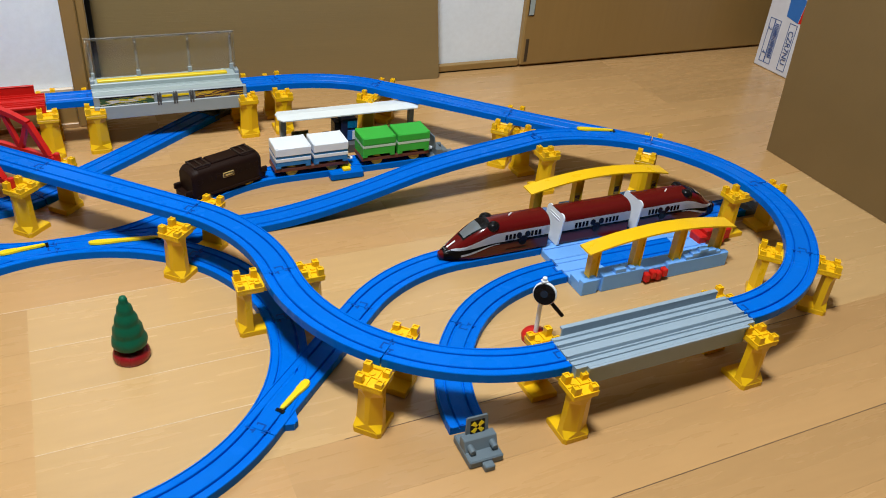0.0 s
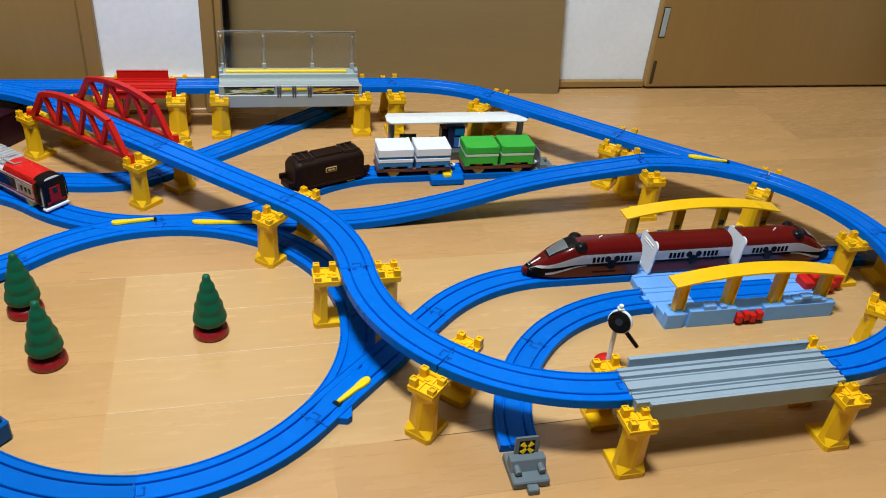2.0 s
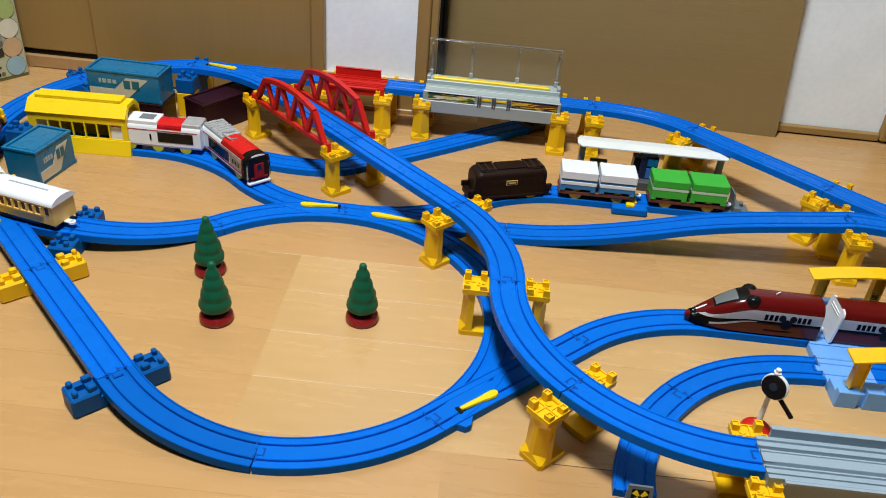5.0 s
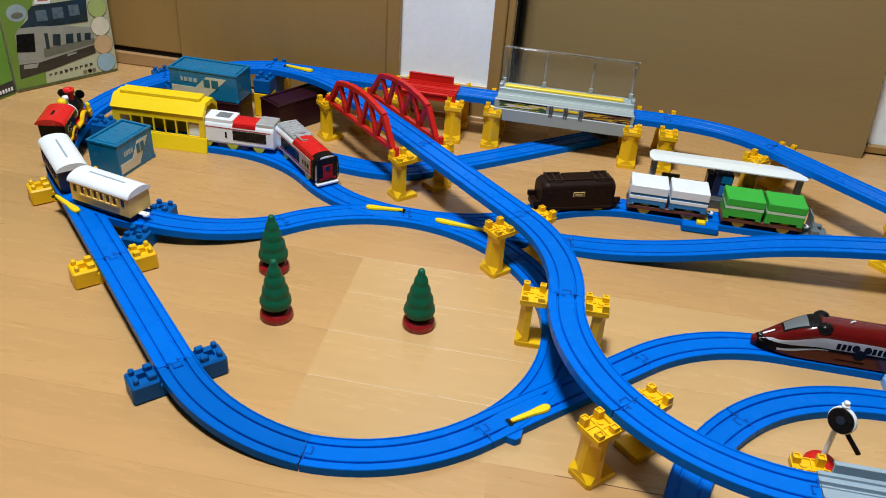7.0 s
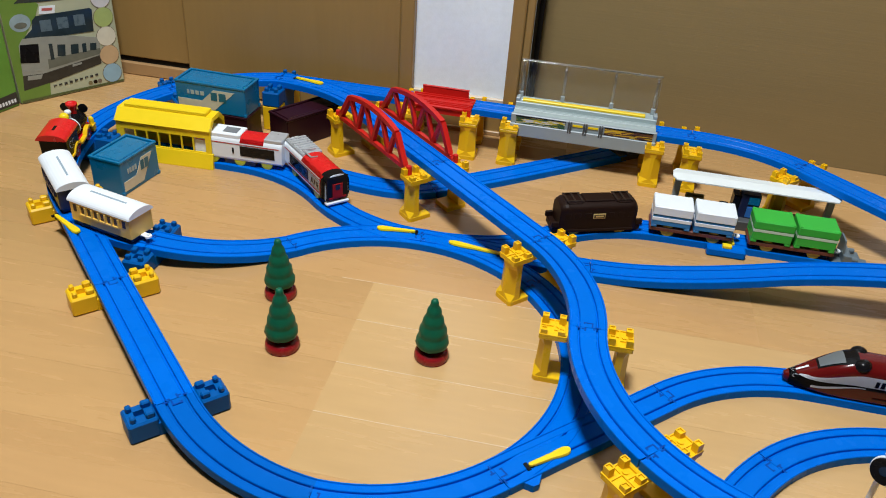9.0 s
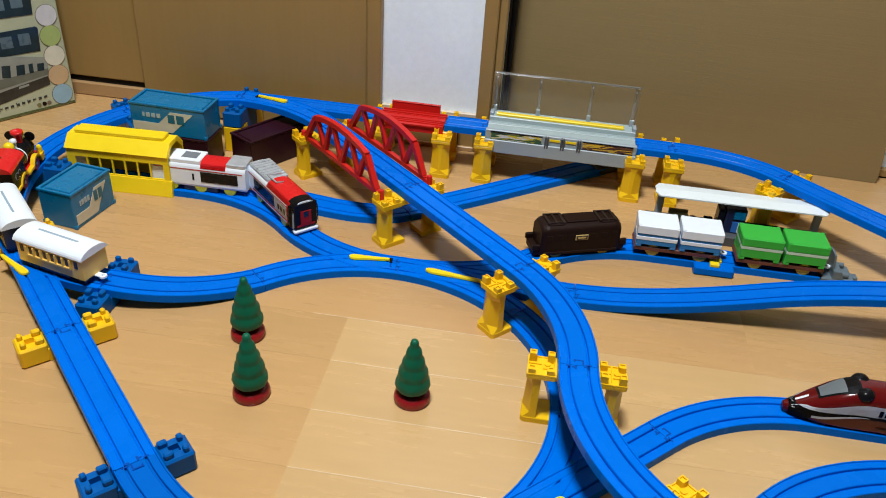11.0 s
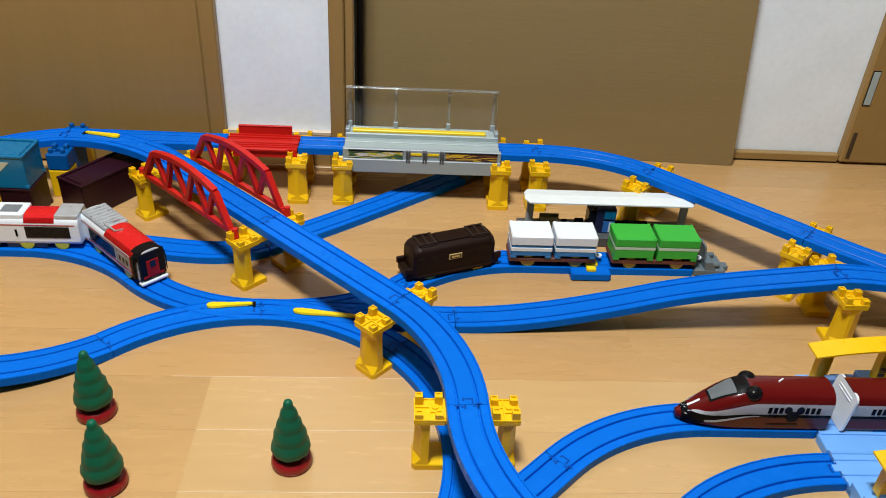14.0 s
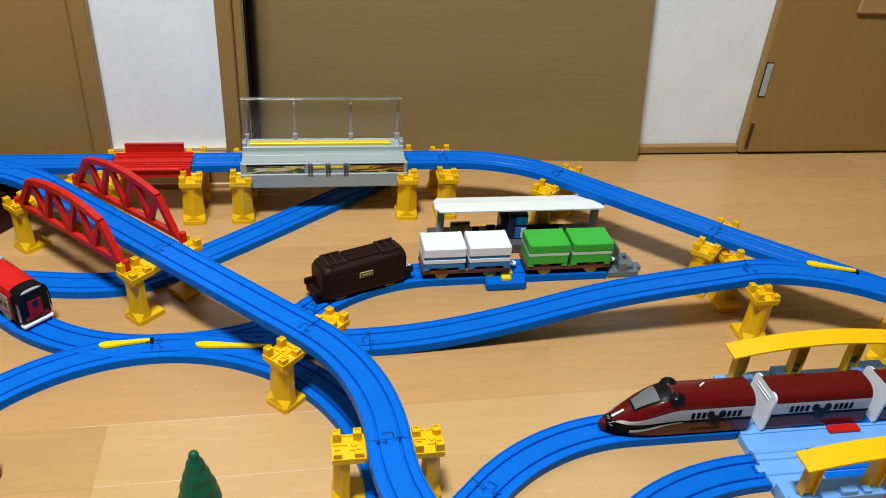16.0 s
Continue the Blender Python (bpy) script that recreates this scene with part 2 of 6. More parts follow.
# raised line
S2 = (0.0045, 0.767, ZE, H + 90)
S1 = flip(bend(flip(S2), 45))
BR_L = flip(bend(flip(S1), 45))
BR_R = flip(ahead(flip(BR_L), 1.025))
S3 = bend(S2, 45)
S4 = ahead(S3)
S5 = ahead(S4)
R1, R2 = (0.6145, 0.7250, ZE, H + 45), (0.6550, 0.8880, ZE, H + 90)
R3, R4 = (0.5640, 1.0270, ZE, H + 135), (0.3975, 1.0600, ZE, H + 180)
B1, B2 = (0.3815, 1.1430, ZE, H + 135), (0.1975, 1.2680, ZE, H + 135)
# the ramp on the far side, down to the low blocks
L1 = bend(S5, 45)
L2 = bend(L1, 45, 0.0565)
L3 = bend(L2, 45, 0.041)
L4 = bend(L3, 45, ZB)
L5 = ahead(L4)
L6 = ahead(L5)
# the back line, a little loose in its joints
back = (L1[0], L1[1], ZE, 189.6)
B7 = ahead(back, -1.008)
B6 = ahead(B7, -0.467)
B5 = ahead(B7, -0.756)
B4 = ahead(B5, -1.008)
B3 = ahead(B4, -0.252)
# floor line
F1 = bend(L6, 45, ZF)
F2 = bend(F1, 45)
F3 = bend(F2, 45)
F4 = bend(F3, 45)
F5 = bend(F4, 45)
F6 = bend(F5, 45)
F7 = bend(F6, -45, ZB)
CB = (0.0935, 0.7757, ZF, H + 44)
SH0 = (*bend(CB, -45)[:3], 9.8)
SH1 = ahead(SH0, 0.49)
SH2 = ahead(SH1, 1.05)
SH3 = ahead(SH2, 0.57)
LN0, LN1, LN2 = (0.3494, 0.8168, ZF, H + 180), (0.2015, 0.7255, ZF, H + 226), (0.1645, 0.5780, ZF, H + 269)
G2 = (-0.0300, 0.9720, ZF, H + 180, 0.0)
G1 = ((R4[0] + G2[0]) / 2, (R4[1] + G2[1]) / 2, 0.0415, H + 180, -0.27)
T2 = (0.0376, 1.1087, ZF, H)
T1 = flip(bend(flip(T2), 45))
T3 = ahead(T2)
D1 = bend(F5, -45)
D2 = bend(D1, 45)
D3 = ahead(D2)
K0, K1, K2 = (-0.4619, 1.0374, ZF, 6.0), (-0.2863, 1.0732, ZF, 45.0), (-0.0636, 1.3262, ZF, 49.0)


BLUE_WORN = mat("worn_blue_plastic", (0.0, 0.104, 0.46), 0.35, spec=0.04, var=0.05, scale=40, bump=0.03)
CURVE, STRAIGHT = "bright blue plastic curved toy rail", "bright blue plastic straight toy rail"
for a, b, up in ((BR_L, S1, 1), (S1, S2, 1), (S2, S3, 1), (L1, L2, 1), (L2, L3, 1), (L3, L4, 1), (F1, F2, 0), (F3, F4, 0), (F5, F6, 0), (F6, F7, 0), (CB, SH0, 0), (LN0, LN1, 0), (LN1, LN2, 0), (flip(BR_R), R1, 1), (R1, R2, 1), (R2, R3, 1), (B2, B3, 1), (D1, D2, 0), (K0, K1, 0), (T1, T2, 0)):
    rail("curved_rail", CURVE + (" raised on yellow piers" if up else " lying on the wooden floor"), a, b)
rail("curved_rail", "deeper blue plastic curved toy rail lying on the wooden floor", L6, F1, BLUE_WORN)
for a, b, up in ((S3, S4, 1), (S4, S5, 1), (L4, L5, 1), (L5, L6, 1), (F2, CB, 0), (SH0, SH1, 0), (SH2, SH3, 0), (B1, B2, 1), (B3, B4, 1), (B5, B6, 1), (D2, D3, 0), (K1, K2, 0), (T2, T3, 0)):
    rail("straight_rail", STRAIGHT + (" raised on yellow piers" if up else " lying on the wooden floor"), a, b)
rail("slope_rail", "bright blue plastic sloping toy rail", R4, G2, via=G1)
for a, b, d in ((F5, D1, 0.0004), (R3, R4, 0), (R3, B1, 0.0004), (S5, L1, 0), (B7, L1, 0.0004), (F2, F3, 0.0004), (F4, F5, 0), (G2, F5, 0.0004), (flip(F5), T1, 0.0008), (F7, flip(L4), 0.0004)):
    rail("switch_rail", "bright blue plastic toy rail switch", a, b, drop=d)


def tower(parent, side, h):
    """One tower of a pier, on the outer side of the rail, its head at height h."""
    s = side
    bm = bmesh.new()
    ys = lambda a, b: (min(a * s, b * s), max(a * s, b * s))  # noqa: E731
    y0, y1 = ys(0.0190, 0.0470)
    yc = (y0 + y1) / 2
    secs = []
    for g, z in ((0, 0), (0, 0.0058), (0.0006, 0.0066)):
        secs.append([(-0.0146 + g, s * (0.0140 + g), z), (0.0146 - g, s * (0.0140 + g), z), (0.0146 - g, s * (0.0445 - g), z), (0.0118, s * (0.0474 - g), z), (-0.0118, s * (0.0474 - g), z), (-0.0146 + g, s * (0.0445 - g), z)])
    part("base", loft(secs), YELLOW, parent)
    column = []
    for hx, yo, z, c in ((0.0141, 0.0469, 0.0066, 0.0032), (0.0136, 0.0466, 0.0128, 0.0118), (0.0133, 0.0463, 0.020, 0.0112), (0.0124, 0.0455, h - 0.014, 0.0098), (0.0130, 0.0462, h - 0.006, 0.0070)):
        column.append([(hx, s * 0.0325, z), (hx, s * (yo - 0.60 * c), z), (hx - c, s * yo, z), (c - hx, s * yo, z), (-hx, s * (yo - 0.60 * c), z), (-hx, s * 0.0325, z)])
    part("column", loft(column), YELLOW, parent)
    part("base_slot", box(-0.0145, min(s * 0.0225, s * 0.0275), 0.0010, 0.0145, max(s * 0.0225, s * 0.0275), 0.0045), BROWN, parent)
    bm = bmesh.new()
    add_box(bm, -0.0140, y0, h - 0.0065, 0.0140, y1, h - 0.0012, 0.001)
    for q in ((-0.0140, y0, -0.0128, y1), (0.0128, y0, 0.0140, y1), (-0.0128, y0, 0.0128, y0 + 0.0012), (-0.0128, y1 - 0.0012, 0.0128, y1), (-0.0128, yc - 0.0006, 0.0128, yc + 0.0006), (-0.0036, y0 + 0.0012, -0.0024, yc - 0.0006), (0.0024, yc + 0.0006, 0.0036, y1 - 0.0012)):
        add_box(bm, q[0], q[1], h - 0.0016, q[2], q[3], h + 0.0004)
    add_cyl(bm, pose(0.004, yc - 0.005, h - 0.0016), 0.0032, 0.0032, 0.0018, 14)
    part("head", bm, YELLOW, parent)
    for ux in (-0.0098, 0.0098):
        for uy in (0.0250, 0.0425):
            bm = bmesh.new()
            cx, cy = ux, uy * s
            r, t = 0.0034, 0.0012
            hh = h + (0.0085 if ux * s > 0 else 0.0055)
            for q in ((cx - r, cy - r, cx - r + t, cy + r), (cx + r - t, cy - r, cx + r, cy + r), (cx - r + t, cy - r, cx + r - t, cy - r + t), (cx - r + t, cy + r - t, cx + r - t, cy + r)):
                add_box(bm, q[0], q[1], h - 0.001, q[2], q[3], hh)
            add_box(bm, cx - r + t, cy - r + t, h - 0.001, cx + r - t, cy + r - t, hh - 0.0016)
            part("stud", bm, YELLOW, parent)


def bridge_pier():
    ob = thing("bridge_pier", pose(0, 0, 0), "yellow plastic bridge pier with studded tower heads", "bridge pier", "yellow bridge piers")
    h = ZE - 0.0085 - 0.0025
    tower(ob, 1, h)
    tower(ob, -1, h)
    part("crossbar", box(-0.012, -0.022, h - 0.007, 0.012, 0.022, h + 0.002, 0.001), YELLOW, ob)
    return ob


first_pier = bridge_pier()
first_pier.matrix_world = pose(S1[0], S1[1], 0, 0, 0, S1[3])
PIERS = [S2, S3, S4, S5, BR_L, BR_R, R2, R3, R4, B1, B2, B3, B4, B5, B6, B7, R1]
for j in PIERS:
    if j is S2:
        j = (S2[0] - 0.001, S2[1] + 0.005, ZE, S2[3])
    if j in (S4, S5):
        j = (j[0] - 0.0023, j[1] - 0.0033, ZE, j[3])
    copy_thing(first_pier, pose(j[0], j[1], 0, 0, 0, j[3]))



# ---- bridges and stations ----
def mid(a, b):
    return pose((a[0] + b[0]) / 2, (a[1] + b[1]) / 2, 0, 0, 0, math.degrees(math.atan2(b[1] - a[1], b[0] - a[0])))


def beam(bm, p, q, w, d):
    """A square bar from p to q, w wide across y and d deep."""
    p, q = Vector(p), Vector(q)
    ax = (q - p).normalized()
    up = Vector((0, 1, 0))
    n = ax.cross(up).normalized()
    vs = [[bm.verts.new(c + up * (sy * w / 2) + n * (sn * d / 2)) for sy, sn in ((-1, -1), (1, -1), (1, 1), (-1, 1))] for c in (p, q)]
    bm.faces.new(vs[0][::-1])
    bm.faces.new(vs[1])
    for i in range(4):
        bm.faces.new((vs[0][i], vs[0][(i + 1) % 4], vs[1][(i + 1) % 4], vs[1][i]))


def plain_sweep(x0, x1, z, profile=PROFILE):
    return sweep([Vector((x0, 0, z)), Vector((x1, 0, z))], profile)


def girder_bridge(name, a, b, material, label, low_near=0.030, high=0.010, high_near=0.001):
    """A trough-shaped girder bridge: running deck between two side walls."""
    ob = thing(name, mid(b, a), label, "toy bridge")
    half = (Vector(a[:2]) - Vector(b[:2])).length / 2 - 0.001
    right = [(0.0062, 0.0096), (0.0066, 0.0086), (0.0072, 0.0060), (0.0102, 0.0060), (0.0106, 0.0096), (0.0122, 0.0096), (0.0126, 0.0078), (0.0176, 0.0078), (0.0180, 0.0100), (0.0194, 0.0100), (0.0196, 0.0084), (0.0235, 0.0084), (0.0235, -0.003)]
    deck = [(-u, z) for u, z in right[::-1]] + [(-0.0050, 0.0096), (-0.0046, 0.0085), (0.0046, 0.0085), (0.0050, 0.0096)] + right
    part("deck", plain_sweep(-half, half, ZE, deck), material, ob)
    inset = 0.012
    for s, nm in ((1, "side_wall"), (-1, "side_wall")):
        top = ZE + (high_near if s > 0 else high)
        y0, y1 = sorted((s * 0.0237, s * 0.0262))
        bm = box(-half + inset, y0, ZE - low_near, half - inset, y1, top, 0.0006)
        add_box(bm, -half + inset, min(s * 0.0237, s * 0.0285), top - 0.0025, half - inset, max(s * 0.0237, s * 0.0285), top - 0.0002)
        part(nm, bm, material, ob)
    for s in (1, -1):
        for y in (-0.006, 0.006):
            bm = box(min(s * (half - 0.008), s * half), y - 0.0008, ZE, max(s * (half - 0.008), s * half), y + 0.0008, ZE + 0.0012)
            part("joint_tongue", bm, material, ob)
    return ob


girder_bridge("girder_bridge", BR_L, BR_R, GREY, "grey plastic girder bridge resting on yellow piers", 0.022, 0.009, 0.001)
girder_bridge("girder_bridge", B7, B6, RED, "short red plastic girder bridge with a raised side wall", 0.012, 0.012)


def truss_bridge():
    ob = thing("truss_bridge", mid(ahead(S5, -0.015), ahead(S4, 0.035)), "red plastic arched truss bridge on yellow piers", "toy bridge")
    z0 = ZE - 0.006
    zt = lambda x: z0 + 0.0505 - 0.0110 * (x / 0.069) ** 2  # noqa: E731
    for s in (1, -1):
        y = 0.0335 if s > 0 else -0.0395
        bm = bmesh.new()
        beam(bm, (-0.095, y, z0), (0.095, y, z0), 0.0065, 0.006)
        tops = [(-0.0925, z0 + 0.002)] + [(x, zt(x)) for x in (-0.065, -0.044, -0.023, 0, 0.022, 0.044, 0.066)] + [(0.0890, z0 + 0.002)]
        for p, q in zip(tops, tops[1:]):
            beam(bm, (p[0], y, p[1]), (q[0], y, q[1]), 0.0075, 0.0068)
        part("truss", bm, RED, ob)
        for x0, x1 in ((-0.042, -0.062), (-0.042, -0.024), (0.002, -0.019), (0.002, 0.022), (0.046, 0.026), (0.046, 0.064)):
            bm = bmesh.new()
            beam(bm, (x0, y, z0), (x1, y, zt(x1)), 0.0055, 0.0058)
            part("web_bar", bm, RED, ob)
        for x in (-0.1015, 0.1015):
            bm = bmesh.new()
            add_cyl(bm, pose(x, y + s * 0.001, ZE - 0.013), 0.0042, 0.0036, 0.0145, 14, 0.0015)
            add_box(bm, min(x, 0.9 * x), y - 0.003, ZE - 0.0105, max(x, 0.9 * x), y + 0.003, ZE - 0.0045, 0.0006)
            part("end_peg", bm, RED, ob)
    return ob


truss_bridge()


def north_station():
    m = mid(B5, B4)
    ob = thing("elevated_station", m, "grey plastic elevated toy station with a clear screen", "toy station")
    h = 0.1090
    deck = [(-0.022, -0.004), (-0.022, 0.0088)] + [(u, z) for u, z in PROFILE[3:-3]] + [(0.022, 0.0088), (0.022, -0.004)]
    part("deck", plain_sweep(-0.1085, 0.1085, ZE, deck), PALE, ob)
    fascia = part("fascia", box(-h, -0.029, ZE - 0.022, h, -0.0222, ZE + 0.008, 0.001), GREY_L, ob)
    part("lower_skirt", box(-h, -0.033, ZE - 0.026, h, -0.0292, ZE - 0.006, 0.0008), GREY_L, ob)
    for x0, x1, c in ((-0.1005, -0.0270, 0), (0.0325, 0.1030, 1)):
        bm = box(x0, -0.0302, ZE - 0.0055, x1, -0.0288, ZE + 0.0052)
        part("mural", bm, MURAL_A if c == 0 else MURAL_B, ob, "painted mural of swirling yellow shapes")
        bm = bmesh.new()
        for za, zb in ((ZE - 0.0065, ZE - 0.0055), (ZE + 0.0052, ZE + 0.0062)):
            add_box(bm, x0 - 0.001, -0.0306, za, x1 + 0.001, -0.0288, zb)
        part("mural_frame", bm, BLACK, ob)
    for x in (-0.0195, 0.0035, 0.0270):
        for dx in (-0.0017, 0.0017):
            part("pillar", box(x + dx - 0.0012, -0.0335, ZE - 0.0100, x + dx + 0.0012, -0.0288, ZE + 0.0078, 0.0003), GREY_D, ob)
    for x0, x1 in ((-0.0155, -0.0005), (0.0075, 0.0230)):
        part("yellow_band", box(x0, -0.0300, ZE + 0.0005, x1, -0.0288, ZE + 0.0035), YELLOW_L, ob)
    part("platform", box(-h, 0.0222, ZE - 0.004, h, 0.0500, ZE + 0.0070, 0.001), PALE, ob)
    part("tactile_line", box(-h + 0.010, 0.0255, ZE + 0.0068, h - 0.018, 0.0340, ZE + 0.0108, 0.0008), YELLOW_L, ob)
    pts = [(0.0485, ZE + 0.0068), (0.0485, ZE + 0.0640), (0.0465, ZE + 0.0680), (0.0420, ZE + 0.0705), (0.0350, ZE + 0.0715)]
    out = pts + [(y - 0.0012, z - 0.0012) for y, z in pts[::-1]]
    xa, xb = -h + 0.001, h - 0.0030
    part("clear_screen", prism_yz(out, xa, xb), CLEAR, ob, "clear plastic wind screen")
    for x in (xa, xb - 0.0015):
        part("end_screen", box(x, 0.0340, ZE + 0.0072, x + 0.0015, 0.0470, ZE + 0.0665), CLEAR, ob)
    for x in (xa + 0.0045, -0.0385, 0.0375, xb - 0.0045):
        part("screen_post", box(x - 0.0030, 0.0425, ZE + 0.0068, x + 0.0030, 0.0470, ZE + 0.0165, 0.0006), GREY_L, ob)
        rib = part("screen_rib", box(x - 0.0020, 0.0450, ZE + 0.0165, x + 0.0020, 0.0472, ZE + 0.0640, 0.0004), FROST, ob, "cloudy clear plastic upright")
        bm = bmesh.new()
        add_cyl(bm, pose(x, 0.0452, ZE + 0.0600, 90, 0, 0), 0.0011, 0.0009, 0.0012, 10)
        part("rivet", bm, WHITE, rib)
    for y, z in ((0.0344, 0.0712), (0.0470, 0.0650)):
        part("screen_rim", box(xa, y, ZE + z, xb, y + 0.0012, ZE + z + 0.0011), FROST, ob)
    for x in (-h + 0.003, h - 0.003):
        part("end_block", box(x - 0.003, 0.024, ZE + 0.0066, x + 0.003, 0.040, ZE + 0.0125, 0.0008), GREY_L, ob)
    return ob


GREY_L = mat("mid_grey_plastic", (0.300, 0.355, 0.380), 0.45, var=0.04)


def mural_mat(name, cols):
    m = bpy.data.materials.new(name)
    m.use_nodes = True
    N, L = m.node_tree.nodes, m.node_tree.links
    tc, no, cr = N.new("ShaderNodeTexCoord"), N.new("ShaderNodeTexNoise"), N.new("ShaderNodeValToRGB")
    mp = N.new("ShaderNodeMapping")
    mp.inputs["Scale"].default_value = (5, 5, 42)
    no.inputs["Detail"].default_value, no.inputs["Distortion"].default_value = 2, 1.2
    L.new(tc.outputs["Object"], mp.inputs[0])
    L.new(mp.outputs[0], no.inputs[0])
    L.new(no.outputs[0], cr.inputs[0])
    cr.color_ramp.interpolation = "CONSTANT"
    for i, (p, c) in enumerate(cols):
        e = cr.color_ramp.elements[i] if i < 2 else cr.color_ramp.elements.new(p)
        e.position, e.color = p, (*c, 1)
    L.new(cr.outputs[0], N["Principled BSDF"].inputs["Base Color"])
    N["Principled BSDF"].inputs["Roughness"].default_value = 0.35
    return m


MURAL_A = mural_mat("mural_green", [(0.0, (0.01, 0.03, 0.03)), (0.42, (0.03, 0.10, 0.05)), (0.53, (0.55, 0.45, 0.03)), (0.62, (0.6, 0.6, 0.62))])
MURAL_B = mural_mat("mural_brown", [(0.0, (0.03, 0.015, 0.02)), (0.42, (0.12, 0.05, 0.03)), (0.52, (0.65, 0.42, 0.03)), (0.64, (0.30, 0.20, 0.10))])


def clear_plastic(name, tint=(0.93, 0.95, 0.94), passing=0.97, rough=0.05):
    m = bpy.data.materials.new(name)
    m.use_nodes = True
    N, L = m.node_tree.nodes, m.node_tree.links
    b = N["Principled BSDF"]
    b.inputs["Base Color"].default_value = (*tint, 1)
    b.inputs["Roughness"].default_value = rough
    b.inputs["Transmission Weight"].default_value = passing
    b.inputs["IOR"].default_value = 1.2
    return m


CLEAR = clear_plastic("clear_plastic")
FROST = clear_plastic("cloudy_clear_plastic", (0.72, 0.74, 0.72), 0.80, 0.22)
north_station()


# ---- low station with arched roofs ----
def arched_station():
    ob = thing("arched_station", pose(0.4553, 0.8689, 0, 0, 0, 9.8), "light blue plastic toy station with yellow arched canopies", "toy station")
    h = 0.1115
    part("base", box(-h, -0.060, 0, h, 0.072, 0.0072, 0.001), LBLUE, ob)
    part("apron", prism_xz([(-h + 0.001, 0), (-h + 0.001, 0.0086), (-h - 0.0015, 0.0086), (-h - 0.0020, 0.0070), (-h - 0.0020, 0)], -0.0105, 0.0105), LBLUE, ob)
    for y in (-0.0325, 0.0325):
        part("joint_tab", box(-h - 0.0060, y - 0.0042, 0.0080, -h + 0.001, y + 0.0042, 0.0091, 0.0004), LBLUE, ob)
    for y in (0.0325, -0.0325):
        deck = [(-0.0215, -0.001), (-0.0215, 0.0086)] + [(u, z) for u, z in PROFILE[3:-3]] + [(0.0215, 0.0086), (0.0215, -0.001)]
        bm = plain_sweep(-h, h, 0.0085, deck)
        bm.transform(Matrix.Translation((0, y, 0)))
        part("track_bed", bm, LBLUE, ob)
        bm = plain_sweep(-h + 0.055, h - 0.045, 0.0092, PROFILE)
        bm.transform(Matrix.Translation((0, y, 0)))
        part("track_insert", bm, BLUE, ob, "bright blue running strip")
    for s in (-1, 1):
        y0, y1 = (-0.0825, -0.056) if s < 0 else (0.056, 0.0825)
        heights = () if s < 0 else ((-h, -0.075, 0.022), (-0.075, -0.050, 0.024), (-0.050, -0.030, 0.030), (-0.030, -0.008, 0.022), (-0.008, 0.020, 0.022), (0.020, 0.045, 0.022), (0.045, 0.078, 0.030), (0.078, h, 0.022))
        for x0, x1, z in heights:
            part("platform_block", box(x0 + 0.0003, y0, 0, x1 - 0.0003, y1, z, 0.0008), LBLUE, ob)
        if s < 0:
            part("platform_floor", box(-h, -0.0740, 0, h, -0.0542, 0.0150, 0.0006), LBLUE, ob)
            for x0, x1, z, tops in ((-h, -0.089, 0.0200, ()), (-0.083, -0.022, 0.0230, ((-0.066, -0.050, 0.0285), (-0.044, -0.036, 0.0270))), (0.015, h, 0.0210, ((0.042, 0.098, 0.0255), (0.052, 0.090, 0.0290), (0.062, 0.076, 0.0325)))):
                bm = box(x0, -0.0825, 0, x1, -0.0735, z, 0.0006)
                for xa, xb, zt in tops:
                    add_box(bm, xa, -0.0819, z - 0.001, xb, -0.0741, zt, 0.0005)
                part("parapet_block", bm, LBLUE, ob)
            for x0, x1 in ((-0.089, -0.083), (-0.022, 0.015)):
                part("recess_panel", box(x0, -0.0790, 0, x1, -0.0735, 0.0175, 0.0005), LBLUE, ob)
            bm = bmesh.new()
            for i in range(4):
                add_box(bm, -0.021 + i * 0.0088, -0.0875, 0.003 + 0.003 * (i % 2), -0.0135 + i * 0.0088, -0.0785, 0.0145 + 0.0025 * (i % 2), 0.0012)
            part("red_lever", bm, RED, ob, "red plastic lever under the platform")
        # canopy
        yc = -0.0715 if s < 0 else 0.0705
        n = 16
        up = lambda t: (0.059 if s < 0 else 0.063) + 0.012 * (1 - t * t)  # noqa: E731
        wd = 0.0115
        secs = []
        for i in range(n + 1):
            t = -1 + 2 * i / n
            x = t * 0.110
            z = up(t)
            secs.append([(x, yc - wd, z - 0.0008), (x, yc + wd, z - 0.0008), (x, yc + wd, z + 0.0012), (x, yc - wd, z + 0.0012)])
        canopy = part("canopy", loft(secs), YELLOW, ob, "arched yellow roof")
        for x in (-0.095, -0.032, 0.031, 0.094):
            z1 = up(x / 0.110)
            bm = box(x - 0.0058, yc - 0.003, 0.021, x + 0.0058, yc + 0.004, z1, 0.0008)
            add_box(bm, x - 0.0062, yc - 0.0055, 0.021, x - 0.0048, yc + 0.004, z1)
            add_box(bm, x + 0.0048, yc - 0.0055, 0.021, x + 0.0062, yc + 0.004, z1)
            part("canopy_post", bm, YELLOW, ob)
        for x in (-0.064, 0.0, 0.064):
            if s > 0:
                part("poster", box(x - 0.004 + 0.032, yc - 0.0036, 0.034, x + 0.004 + 0.032, yc - 0.0031, 0.050), MURAL_B, ob)
    bm = bmesh.new()
    for i, (x, y) in enumerate(((0.107, -0.030), (0.121, -0.024), (0.135, -0.034), (0.149, -0.028))):
        add_box(bm, x - 0.0065, y - 0.010, 0.006, x + 0.0065, y + 0.012, 0.019 + 0.004 * (i % 2), 0.0015)
